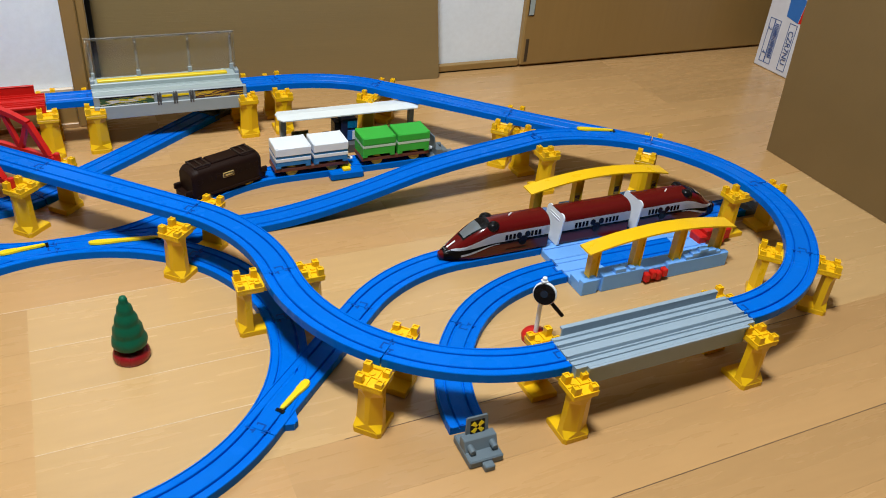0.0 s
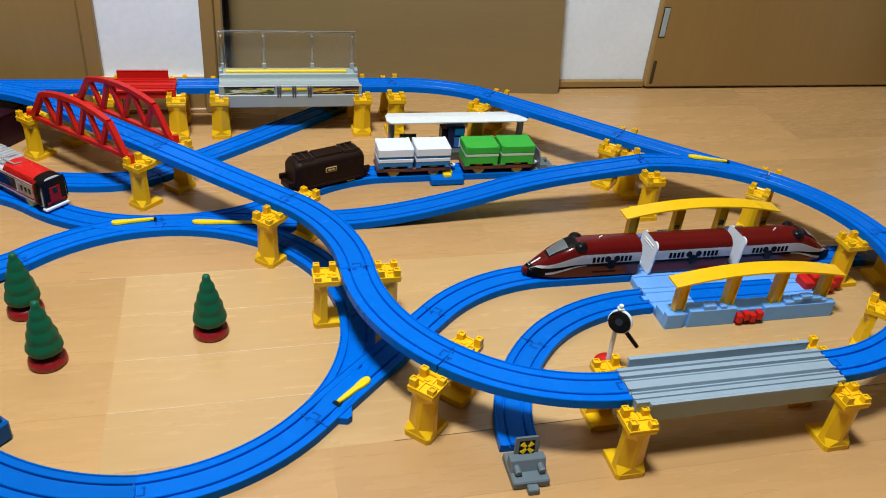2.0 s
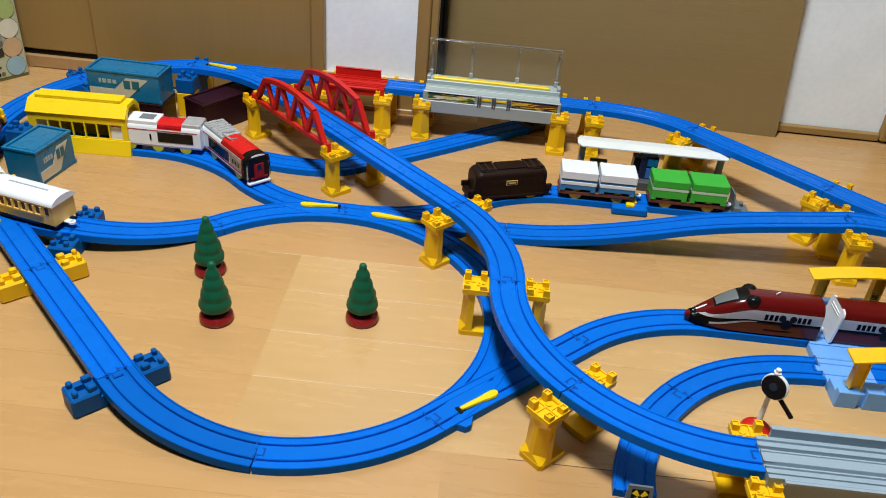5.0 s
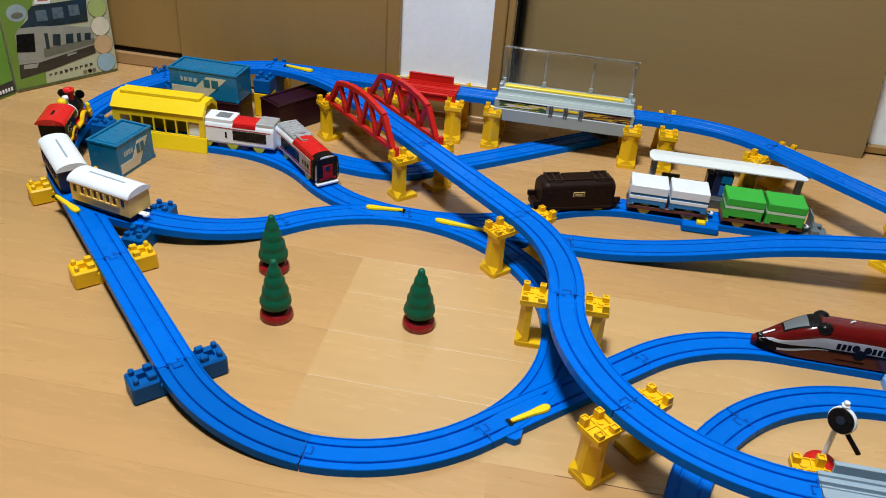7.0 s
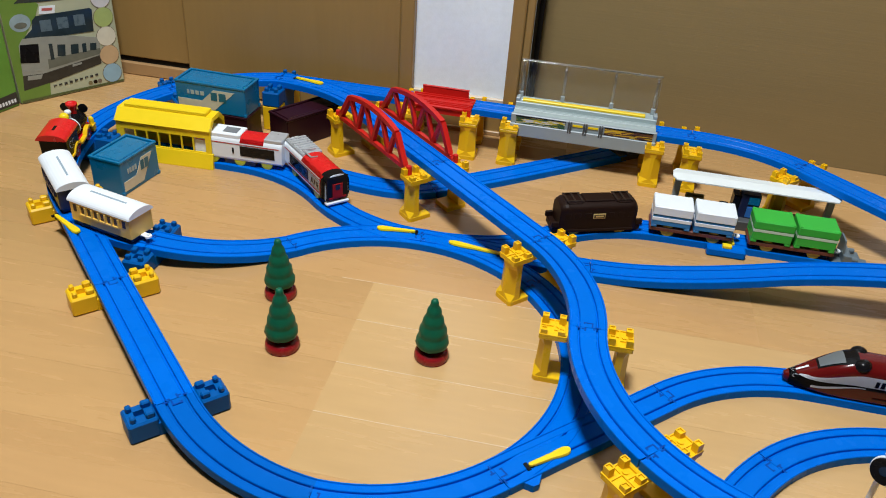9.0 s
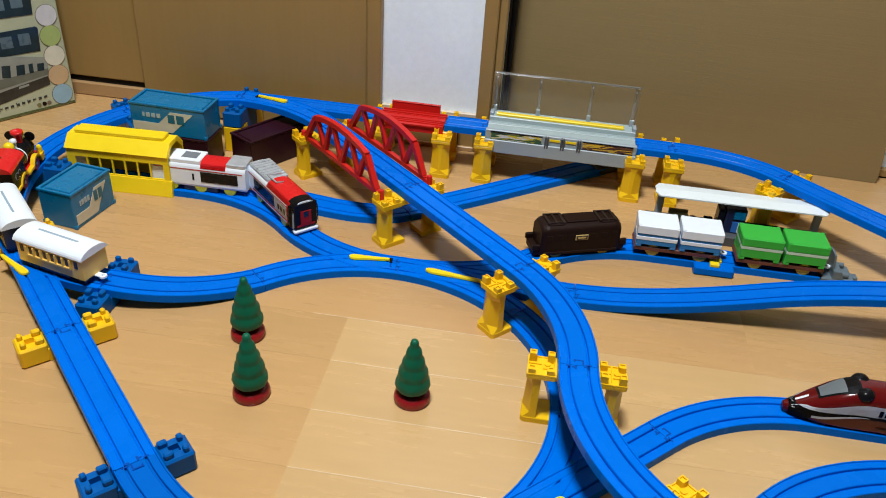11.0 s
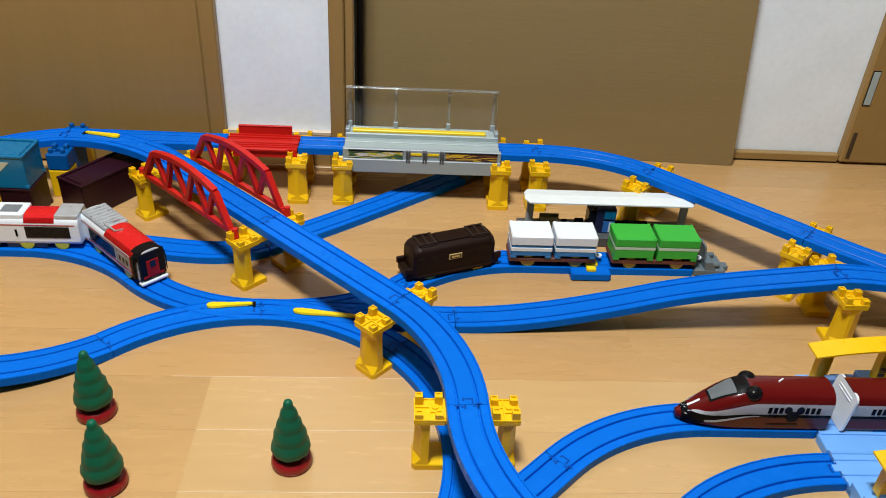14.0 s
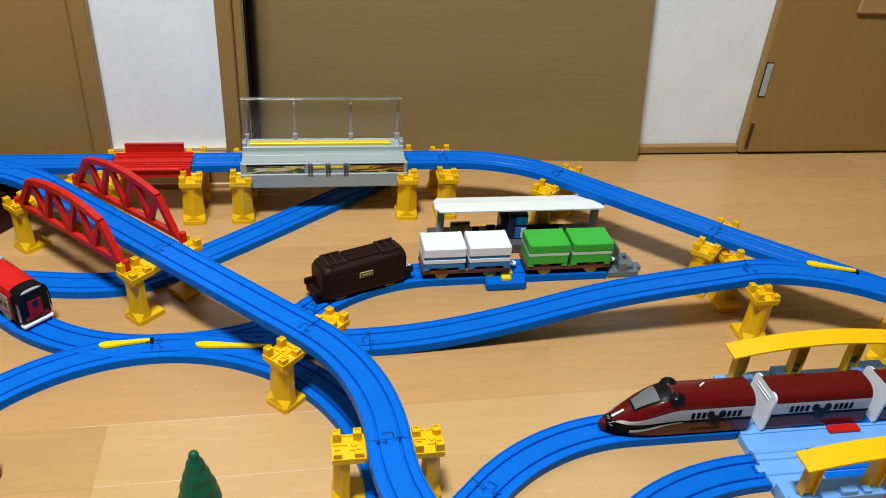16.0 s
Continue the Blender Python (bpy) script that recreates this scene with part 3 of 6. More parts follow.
    part("red_selector", bm, RED, ob, "red plastic route selector between the tracks")
    part("red_plate", box(-0.020, 0.004, 0.0072, 0.014, 0.014, 0.0105, 0.001), RED, ob)
    for x in (-0.086, 0.036):
        bm = box(x - 0.016, 0.056, 0.022, x + 0.016, 0.068, 0.030, 0.001)
        add_box(bm, x - 0.006, 0.058, 0.030, x + 0.006, 0.066, 0.037, 0.001)
        part("platform_seat", bm, STEEL_BLUE, ob)
    return ob


STEEL_BLUE = mat("steel_blue_plastic", (0.10, 0.20, 0.42), 0.45, var=0.05)
arched_station()


# ---- siding platform with shelter ----
def shelter():
    ob = thing("platform_shelter", pose(0.1425, 1.2008, 0, 0, 0, 9.9), "pale toy platform shelter with a flat white roof and kiosk", "toy station")
    part("platform", box(-0.116, -0.026, 0, 0.116, 0.022, 0.014, 0.0008), GREY_D, ob)
    secs = []
    for x, k in ((-0.1125, 0.45), (-0.107, 1), (0.107, 1), (0.1125, 0.45)):
        secs.append([(x, -0.018 * k, 0.0585), (x, 0.0, 0.0605), (x, 0.018 * k, 0.0585), (x, 0.018 * k, 0.0602), (x, 0.0, 0.0624), (x, -0.018 * k, 0.0602)])
    bm = loft(secs)
    part("roof", bm, PALE_W, ob, "flat white roof")
    for x in (-0.103, 0.103):
        part("post", box(x - 0.0045, -0.004, 0.013, x + 0.0045, 0.004, 0.0605, 0.0008), GREY_L, ob)
    kiosk = part("kiosk", box(-0.016, -0.013, 0.013, 0.010, 0.010, 0.050, 0.0012), NAVY, ob, "dark blue kiosk")
    part("kiosk_window", box(-0.006, -0.0142, 0.036, 0.0085, -0.0132, 0.047), TEAL, kiosk)
    part("kiosk_counter", box(-0.006, -0.0142, 0.016, 0.0085, -0.0132, 0.032), BLUE_PRINT, kiosk)
    part("kiosk_panel", box(0.0015, -0.0150, 0.017, 0.0070, -0.0143, 0.031), WHITE, kiosk)
    part("vending_machine", box(-0.026, -0.012, 0.013, -0.0165, 0.008, 0.046, 0.001), BLACK, ob)
    for x0, x1, z, m in ((-0.088, -0.062, 0.030, OLIVE), (-0.058, -0.050, 0.022, BLACK), (-0.040, -0.028, 0.024, BLACK), (0.014, 0.060, 0.022, BLACK)):
        bm = box(x0, -0.004, 0.013, x1, 0.006, z - 0.004, 0.0008)
        add_box(bm, x0, 0.0062, 0.013, x1, 0.009, z, 0.0006)
        part("bench", bm, m, ob)
    return ob


PALE_W = mat("pale_white_plastic", (0.72, 0.78, 0.78), 0.4, var=0.03)
BLUE_PRINT = mat("blue_print", (0.03, 0.16, 0.50), 0.4, var=0.05)
OLIVE = mat("olive_plastic", (0.20, 0.17, 0.08), 0.5, var=0.06)
shelter()


# ---- depot shed ----
def depot():
    ob = thing("depot_shed", pose(-0.6730, 0.9975, 0, 0, 0, 12.3), "yellow plastic engine shed with a row of side windows", "toy shed")
    h, w, ze, zr, n = 0.0718, 0.0265, 0.060, 0.0735, 7
    for s in (-1, 1):
        y0, y1 = sorted((s * w, s * (w - 0.0022)))
        bm = bmesh.new()
        add_box(bm, -h, y0, 0.022, h, y1, 0.0245, 0.0003)
        add_box(bm, -h, y0, 0.0465, h, y1, ze, 0.0003)
        x0, x1 = -h + 0.0115, h - 0.0085
        pitch = (x1 - x0) / n
        edges = [(-h, x0)] + [(x0 + i * pitch - 0.0020, x0 + i * pitch) for i in range(1, n)] + [(x1, h)]
        for xa, xb in edges:
            add_box(bm, xa, y0, 0.0245, xb, y1, 0.0465)
        part("side_wall", bm, YELLOW_L, ob)
        out = [(s * (w + 0.0012), 0.0226), (s * (w + 0.0060), 0.0016), (s * (w + 0.0060), 0), (s * (w - 0.0020), 0), (s * (w - 0.0022), 0.0226)]
        part("plinth", prism_yz(out, -h - 0.0008, h + 0.0022), YELLOW_L, ob, "battered foot of the side wall")
    out = [(-w - 0.0022, ze - 0.0015), (-w + 0.0035, ze + 0.0040), (-0.0130, zr), (0.0130, zr), (w - 0.0035, ze + 0.0040), (w + 0.0022, ze - 0.0015), (w, ze - 0.0025), (0.0115, zr - 0.0022), (-0.0115, zr - 0.0022), (-w, ze - 0.0025)]
    part("roof", prism_yz(out, -h - 0.001, h - 0.0005), YELLOW_L, ob)
    part("ridge_cap", box(-h + 0.008, -0.0105, zr - 0.0004, h - 0.011, 0.0105, zr + 0.0055, 0.0012), YELLOW_L, ob)
    for x in (-h, h - 0.0022):
        out = [(-w, ze - 0.003), (-0.0118, zr - 0.0024), (0.0118, zr - 0.0024), (w, ze - 0.003), (w - 0.004, ze - 0.006), (0.0100, zr - 0.0065), (-0.0100, zr - 0.0065), (-w + 0.004, ze - 0.006)]
        part("gable", prism_yz(out, x, x + 0.002), YELLOW_L, ob)
    return ob


depot()


# ---- small pieces of the line ----
def buffer_stop(m, material, plate=True, label="grey plastic buffer stop at the end of the line"):
    ob = thing("buffer_stop", m, label, "buffer stop", "buffer stops")
    bm = box(-0.020, -0.020, 0, 0.024, 0.020, 0.010, 0.0015)
    part("foot", bm, material, ob)
    out = [(-0.006, 0.009), (0.010, 0.009), (0.004, 0.022), (-0.006, 0.022)]
    part("body", prism_xz(out, -0.0195, 0.0195, 0.0008), material, ob)
    part("tail", box(0.0235, -0.006, 0, 0.033, 0.006, 0.0075, 0.001), material, ob)
    for y in (-0.013, 0.013):
        bm = bmesh.new()
        add_cyl(bm, pose(0.004, y, 0.0145, 0, 90, 0), 0.0036, 0.0036, 0.012, 16, 0.001)
        part("buffer", bm, material, ob)
    if plate:
        bm = loft([[(-0.0065 + 0.002 * k, -0.0135, 0.018), (-0.0065 + 0.002 * k, 0.0135, 0.018), (-0.0095 + 0.002 * k, 0.0125, 0.041), (-0.0095 + 0.002 * k, 0.0115, 0.0425), (-0.0095 + 0.002 * k, -0.0115, 0.0425), (-0.0095 + 0.002 * k, -0.0125, 0.041)] for k in (0, 1.2)])
        part("plate", bm, material, ob)
        tilt = pose(-0.0054, 0, 0.0300, 0, -7.5, 0)
        bm = box(-0.0003, -0.0085, -0.0085, 0.0006, 0.0085, 0.0085)
        bm.transform(tilt)
        sign = part("sign", bm, BLACK, ob, "black sign with a yellow cross")
        bm = bmesh.new()
        for q in range(4):
            one = box(0.0006, -0.0013, 0.0018, 0.0011, 0.0013, 0.0085, taper=(1, 2.2))
            one.transform(Matrix.Rotation(radians(45 + 90 * q), 4, "X"))
            me = bpy.data.meshes.new("tmp")
            one.to_mesh(me)
            one.free()
            bm.from_mesh(me)
            bpy.data.meshes.remove(me)
        bm.transform(tilt)
        part("cross", bm, YELLOW_L, sign)
    return ob


buffer_stop(pose(LN2[0] + 0.002, LN2[1] - 0.024, 0, 0, 0, LN2[3]) @ Matrix.Scale(0.86, 4), GREY_B := mat("slate_grey_plastic", (0.115, 0.155, 0.180), 0.45, var=0.06))
buffer_stop(pose(T3[0] + 0.020, T3[1] + 0.0045, 0, 0, 0, T3[3]) @ Matrix.Scale(0.92, 4), GREY_B, label="grey plastic buffer stop behind the green wagon")
buffer_stop(pose(K2[0] + 0.004, K2[1] + 0.006, 0, 0, 0, K2[3]), GREY_D, label="dark grey plastic buffer stop under the raised station")
buffer_stop(pose(SH3[0] + 0.012, SH3[1] + 0.002, 0, 0, 0, SH3[3]), GREY_D, label="dark grey plastic buffer stop below the raised curve")


def signal():
    ob = thing("signal", pose(0.2760, 0.7010, 0, 0, 0, 3.7) @ Matrix.Scale(0.88, 4), "white toy signal with a round black target on a red foot", "toy signal")
    part("foot", lathe([(0, 0), (0.017, 0), (0.0175, 0.006), (0.015, 0.010), (0.006, 0.012), (0, 0.012)]), RED, ob, smooth=True)
    bm = bmesh.new()
    add_cyl(bm, pose(0, 0, 0.011), 0.0030, 0.0026, 0.080, 14)
    part("post", bm, WHITE, ob)
    t = pose(0.002, -0.003, 0.0735, 80, 0, -38)
    bm = bmesh.new()
    add_cyl(bm, t, 0.0148, 0.0148, 0.004, 32, 0.0008)
    part("disc_rim", bm, WHITE, ob)
    bm = bmesh.new()
    add_cyl(bm, t @ pose(0, 0, 0.0036), 0.0136, 0.0134, 0.0030, 32, 0.0008)
    part("disc", bm, BLACK, ob, smooth=False)
    bm = bmesh.new()
    add_cyl(bm, t @ pose(0, 0.001, 0.0064), 0.0048, 0.0046, 0.0008, 20)
    part("lens", bm, NAVY_G, ob)
    bm = bmesh.new()
    add_cyl(bm, pose(0, 0, 0.0905), 0.0030, 0.0030, 0.0045, 12, 0.001)
    add_box(bm, -0.0038, -0.0038, 0.0880, 0.0038, 0.0038, 0.0912, 0.001)
    part("finial", bm, WHITE, ob)
    bm = box(0.004, -0.0020, -0.0024, 0.034, 0.0020, 0.0024, 0.001)
    bm.transform(pose(0.004, -0.011, 0.0685, 0, 0, -8) @ Matrix.Rotation(radians(50), 4, "Y"))
    part("arm", bm, BLACK, ob)
    return ob


NAVY_G = mat("blue_lens", (0.008, 0.022, 0.045), 0.15, var=0.05)
signal()


def tree():
    ob = thing("toy_tree", pose(0, 0, 0), "dark green plastic conifer on a round red foot", "toy tree", "toy trees on the floor")
    part("foot", lathe([(0, 0), (0.0178, 0), (0.0186, 0.003), (0.0180, 0.0075), (0.0160, 0.0105), (0.0130, 0.0118), (0.008, 0.0112), (0, 0.0105)], 36), RED_D, ob, "round red foot", True)
    bm = bmesh.new()
    add_cyl(bm, pose(0, 0, 0.010), 0.006, 0.0055, 0.008, 14)
    part("trunk", bm, BROWN, ob)
    prof = [(0, 0.0150), (0.0130, 0.0148), (0.0165, 0.0175), (0.0176, 0.0215), (0.0169, 0.0262), (0.0153, 0.0295), (0.0146, 0.0312), (0.0149, 0.0335), (0.0143, 0.0385), (0.0121, 0.0428), (0.0114, 0.0445), (0.0116, 0.0470), (0.0107, 0.0515), (0.0086, 0.0553), (0.0079, 0.0570), (0.0080, 0.0595), (0.0069, 0.0640), (0.0048, 0.0673), (0.0042, 0.0700), (0.0042, 0.0722), (0.0031, 0.0750), (0, 0.0762)]
    bm = lathe(prof, 40)
    for v in bm.verts:
        a = math.atan2(v.co.y, v.co.x)
        k = 1 + 0.012 * math.sin(11 * a + v.co.z * 260) + 0.012 * math.sin(5 * a - v.co.z * 200)
        v.co.x *= k
        v.co.y *= k
    part("crown", bm, GREEN_D, ob, smooth=True)
    return ob


RED_D = mat("deep_red_plastic", (0.26, 0.008, 0.012), 0.25, var=0.06)
t0 = tree()
t0.matrix_world = pose(-0.1487, 0.7380, 0)
copy_thing(t0, pose(-0.2983, 0.6841, 0, 0, 0, 70))
copy_thing(t0, pose(-0.3483, 0.7631, 0, 0, 0, 160))


def lever(a, b, z, width=0.005):
    """A yellow point lever lying along a switch, from its pivot to its rounded grip."""
    d = Vector((b[0] - a[0], b[1] - a[1], 0))
    n = d.length
    ob = thing("point_lever", Matrix.Translation((a[0], a[1], z)) @ Matrix.Rotation(math.atan2(d.y, d.x), 4, "Z"), "yellow plastic point lever of a rail switch", "point lever", "yellow point levers")
    secs = []
    for t, w in ((0, 0.0016), (0.04, 0.0024), (0.2, 0.0028), (0.55, 0.0034), (0.72, 0.0046), (0.88, 0.0050), (0.97, 0.0036), (1.0, 0.0012)):
        secs.append([(t * n, -w, 0), (t * n, w, 0), (t * n, w * 0.85, 0.0022), (t * n, -w * 0.85, 0.0022)])
    part("lever_arm", loft(secs), YELLOW_L, ob)
    bm = bmesh.new()
    add_cyl(bm, pose(0.003, 0, -0.003), 0.003, 0.003, 0.0035, 12)
    part("pivot", bm, BLACK, ob)
    part("lever_slot", box(-0.0035, -0.0045, -0.0012, 0.0, 0.0045, 0.0006), BLACK, ob)
    return ob


lever((-0.0075, 0.6265), (0.0215, 0.6620), 0.0095)
lever((-0.2579, 0.9467), (-0.3062, 0.9332), 0.0095)
lever((-0.1302, 0.9483), (-0.2096, 0.9443), 0.0095)
lever((-0.5778, 1.1960), (-0.5287, 1.1954), ZE + 0.001)
lever((0.5206, 1.0676), (0.4671, 1.0786), ZE + 0.001)
lever((-0.6603, 0.7517), (-0.6080, 0.7333), ZB + 0.001)
ob = thing("lever_housing", pose(-0.0128, 0.6292, 0, 0, 0, 56.2), "blue plastic ear on the side of a rail switch", "toy rail", "plastic toy rails")
part("ear", loft([[(x, y, z) for x, y in ((-0.016, -0.0150), (-0.010, -0.0255), (-0.004, -0.0262), (0.010, -0.0150))] for z in (0, 0.0082)]), BLUE, ob)


# ---- studded block piers ----
def block(parent, x0, y0, x1, y1, z0, z1, material, studs=True):
    """A hollow-headed block: a deep screw hole, wide studs beside the rail and narrow ones outside."""
    bm = box(x0, y0, z0, x1, y1, z1, 0.0020)
    bm.normal_update()
    top = max((f for f in bm.faces if f.normal.z > 0.99), key=lambda f: f.calc_area())
    for wide, deep in ((0.0104, 0), (0.0002, -0.006)):
        bmesh.ops.inset_individual(bm, faces=[top], thickness=wide, depth=deep)
    part("block", bm, material, parent)
    if studs:
        out = 1 if y0 + y1 > 0 else -1
        for x in (x0 + 0.0062, x1 - 0.0062):
            for s in (1, -1):
                y = (y0 + y1) / 2 + s * (y1 - y0 - 0.0125) / 2
                w = 0.0026 if s == out else 0.0043
                part("stud", box(x - 0.0031, y - w, z1 - 0.0005, x + 0.0031, y + w, z1 + 0.0060, 0.0013), material, parent)


def block_pier(j, h, material, label, base=None):
    ob = thing("block_pier", pose(j[0], j[1], 0, 0, 0, j[3]), label, "block pier", "low block piers")
    part("saddle", box(-0.014, -0.021, 0, 0.014, 0.021, max(0.002, j[2] - 0.0095), 0.0006), material, ob)
    for s in (1, -1):
        y0, y1 = sorted((s * 0.0195, s * 0.0475))
        if base:
            part("lower_block", box(-0.014, y0, 0, 0.014, y1, h - 0.024, 0.0012), base, ob)
        block(ob, -0.014, y0, 0.014, y1, (h - 0.024 if base else 0), h, material)
    return ob


BLOCKBLUE = mat("block_blue_plastic", (0.0, 0.088, 0.33), 0.38, spec=0.15, var=0.06)
block_pier(L6, 0.022, BLOCKBLUE, "dark blue studded block pier beside the rail joint")
block_pier(L5, 0.022, YELLOW, "yellow studded block pier beside the rail joint")
block_pier(L4, 0.022, YELLOW, "yellow studded block pier at the rail switch")
block_pier(F7, 0.022, BLOCKBLUE, "dark blue studded block pier beside the rail joint")
block_pier(L3, 0.038, BLOCKBLUE, "blue studded block pier under the raised curve")
block_pier(L2, 0.0535, BLOCKBLUE, "blue studded block pier under the raised curve")
block_pier(L1, 0.064, BLOCKBLUE, "tall yellow block pier with a blue head", base=YELLOW)


# ---- stop rail ----
ob = thing("stop_block", pose(0.1193, 1.1235, 0, 0, 0, H), "blue plastic stop block with a yellow knob beside the siding", "toy rail")
part("housing", box(-0.025, -0.0345, 0, 0.025, -0.0195, 0.012, 0.002), BLUE, ob)
part("knob", box(-0.006, -0.031, 0.0115, 0.006, -0.023, 0.0165, 0.001), YELLOW_L, ob)
part("stop_tooth", box(-0.004, -0.014, 0.0075, 0.012, 0.004, 0.012, 0.001), YELLOW_L, ob)


# ---- vehicles ----
def section(w, zs, h, z0, n=9, p=2.6):
    """Cross-section loop: straight sides to zs, then a rounded roof to h."""
    pts = [(w * 0.94, z0), (w, z0 + 0.003), (w, zs)]
    for i in range(1, n):
        a = math.pi / 2 * i / n
        pts.append((w * math.cos(a) ** (2 / p), zs + (h - zs) * math.sin(a) ** (2 / p)))
    pts.append((0, h))
    return pts + [(-y, z) for y, z in pts[-2::-1]]


def side_y(w, zs, h, z, p=2.6):
    if z <= zs:
        return w
    k = min(1.0, (z - zs) / (h - zs))
    return w * (1 - k**p) ** (1 / p)


def shell(prof, xs, z0):
    return loft([[(x, y, z) for y, z in section(*prof(x), z0)] for x in xs])


def side_patch(prof, x0, x1, lo, hi, s, out=0.0004, n=10, k=3):
    """A print on one side of a shell, between two heights that may change along it."""
    bm = bmesh.new()
    rows = []
    for i in range(n + 1):
        x = x0 + (x1 - x0) * i / n
        a, b = (lo(x) if callable(lo) else lo), (hi(x) if callable(hi) else hi)
        rows.append([bm.verts.new((x, s * (side_y(*prof(x), a + (b - a) * j / k) + out), a + (b - a) * j / k)) for j in range(k + 1)])
    for r, q in zip(rows, rows[1:]):
        for j in range(k):
            bm.faces.new((r[j], r[j + 1], q[j + 1], q[j]))
    ret = bmesh.ops.solidify(bm, geom=list(bm.faces), thickness=0.0003)
    return bm


def top_patch(prof, x0, x1, half, out=0.0004, n=10, k=6, p=2.6):
    """A print on the top of a shell, half wide to either side."""
    bm = bmesh.new()
    rows = []
    for i in range(n + 1):
        x = x0 + (x1 - x0) * i / n
        w, zs, h = prof(x)
        b = half(x) if callable(half) else half
        row = []
        for j in range(k + 1):
            y = b * (2 * j / k - 1)
            row.append(bm.verts.new((x, y, zs + (h - zs) * (1 - min(1, abs(y) / w) ** p) ** (1 / p) + out)))
        rows.append(row)
    for r, q in zip(rows, rows[1:]):
        for j in range(k):
            bm.faces.new((r[j], r[j + 1], q[j + 1], q[j]))
    return bm


def wheels(ob, xs, r, material, y=0.0125, w=0.004, label=""):
    for x in xs:
        for s in (-1, 1):
            bm = bmesh.new()
            add_cyl(bm, pose(x, s * y - s * w / 2, ob_rail + r - 0.0005, -90 * s, 0, 0), r, r, w, 20, 0.0006)
            part("wheel", bm, material, ob, label)


ob_rail = 0.0  # running face in a vehicle's own axes


def disc_print(x, z, r, s, y, thick=0.0004):
    bm = bmesh.new()
    add_cyl(bm, pose(x, s * y, z, -90 * s, 0, 0), r, r, thick, 20)
    return bm


def coupler(ob, x0, x1, z=0.006, material=None):
    bm = box(min(x0, x1), -0.0035, z, max(x0, x1), 0.0035, z + 0.002, 0.0006)
    xe = x1
    add_cyl(bm, pose(xe, 0, z - 0.0002), 0.0042, 0.0040, 0.0022, 14, 0.0005)
    add_box(bm, xe - 0.0012, -0.0012, z + 0.0016, xe + 0.0012, 0.0012, z + 0.0038, 0.0004)
    part("coupler", bm, material or WHITE, ob, "white coupling hook")


def ease(t):
    t = max(0.0, min(1.0, t))
    return t * t * (3 - 2 * t)


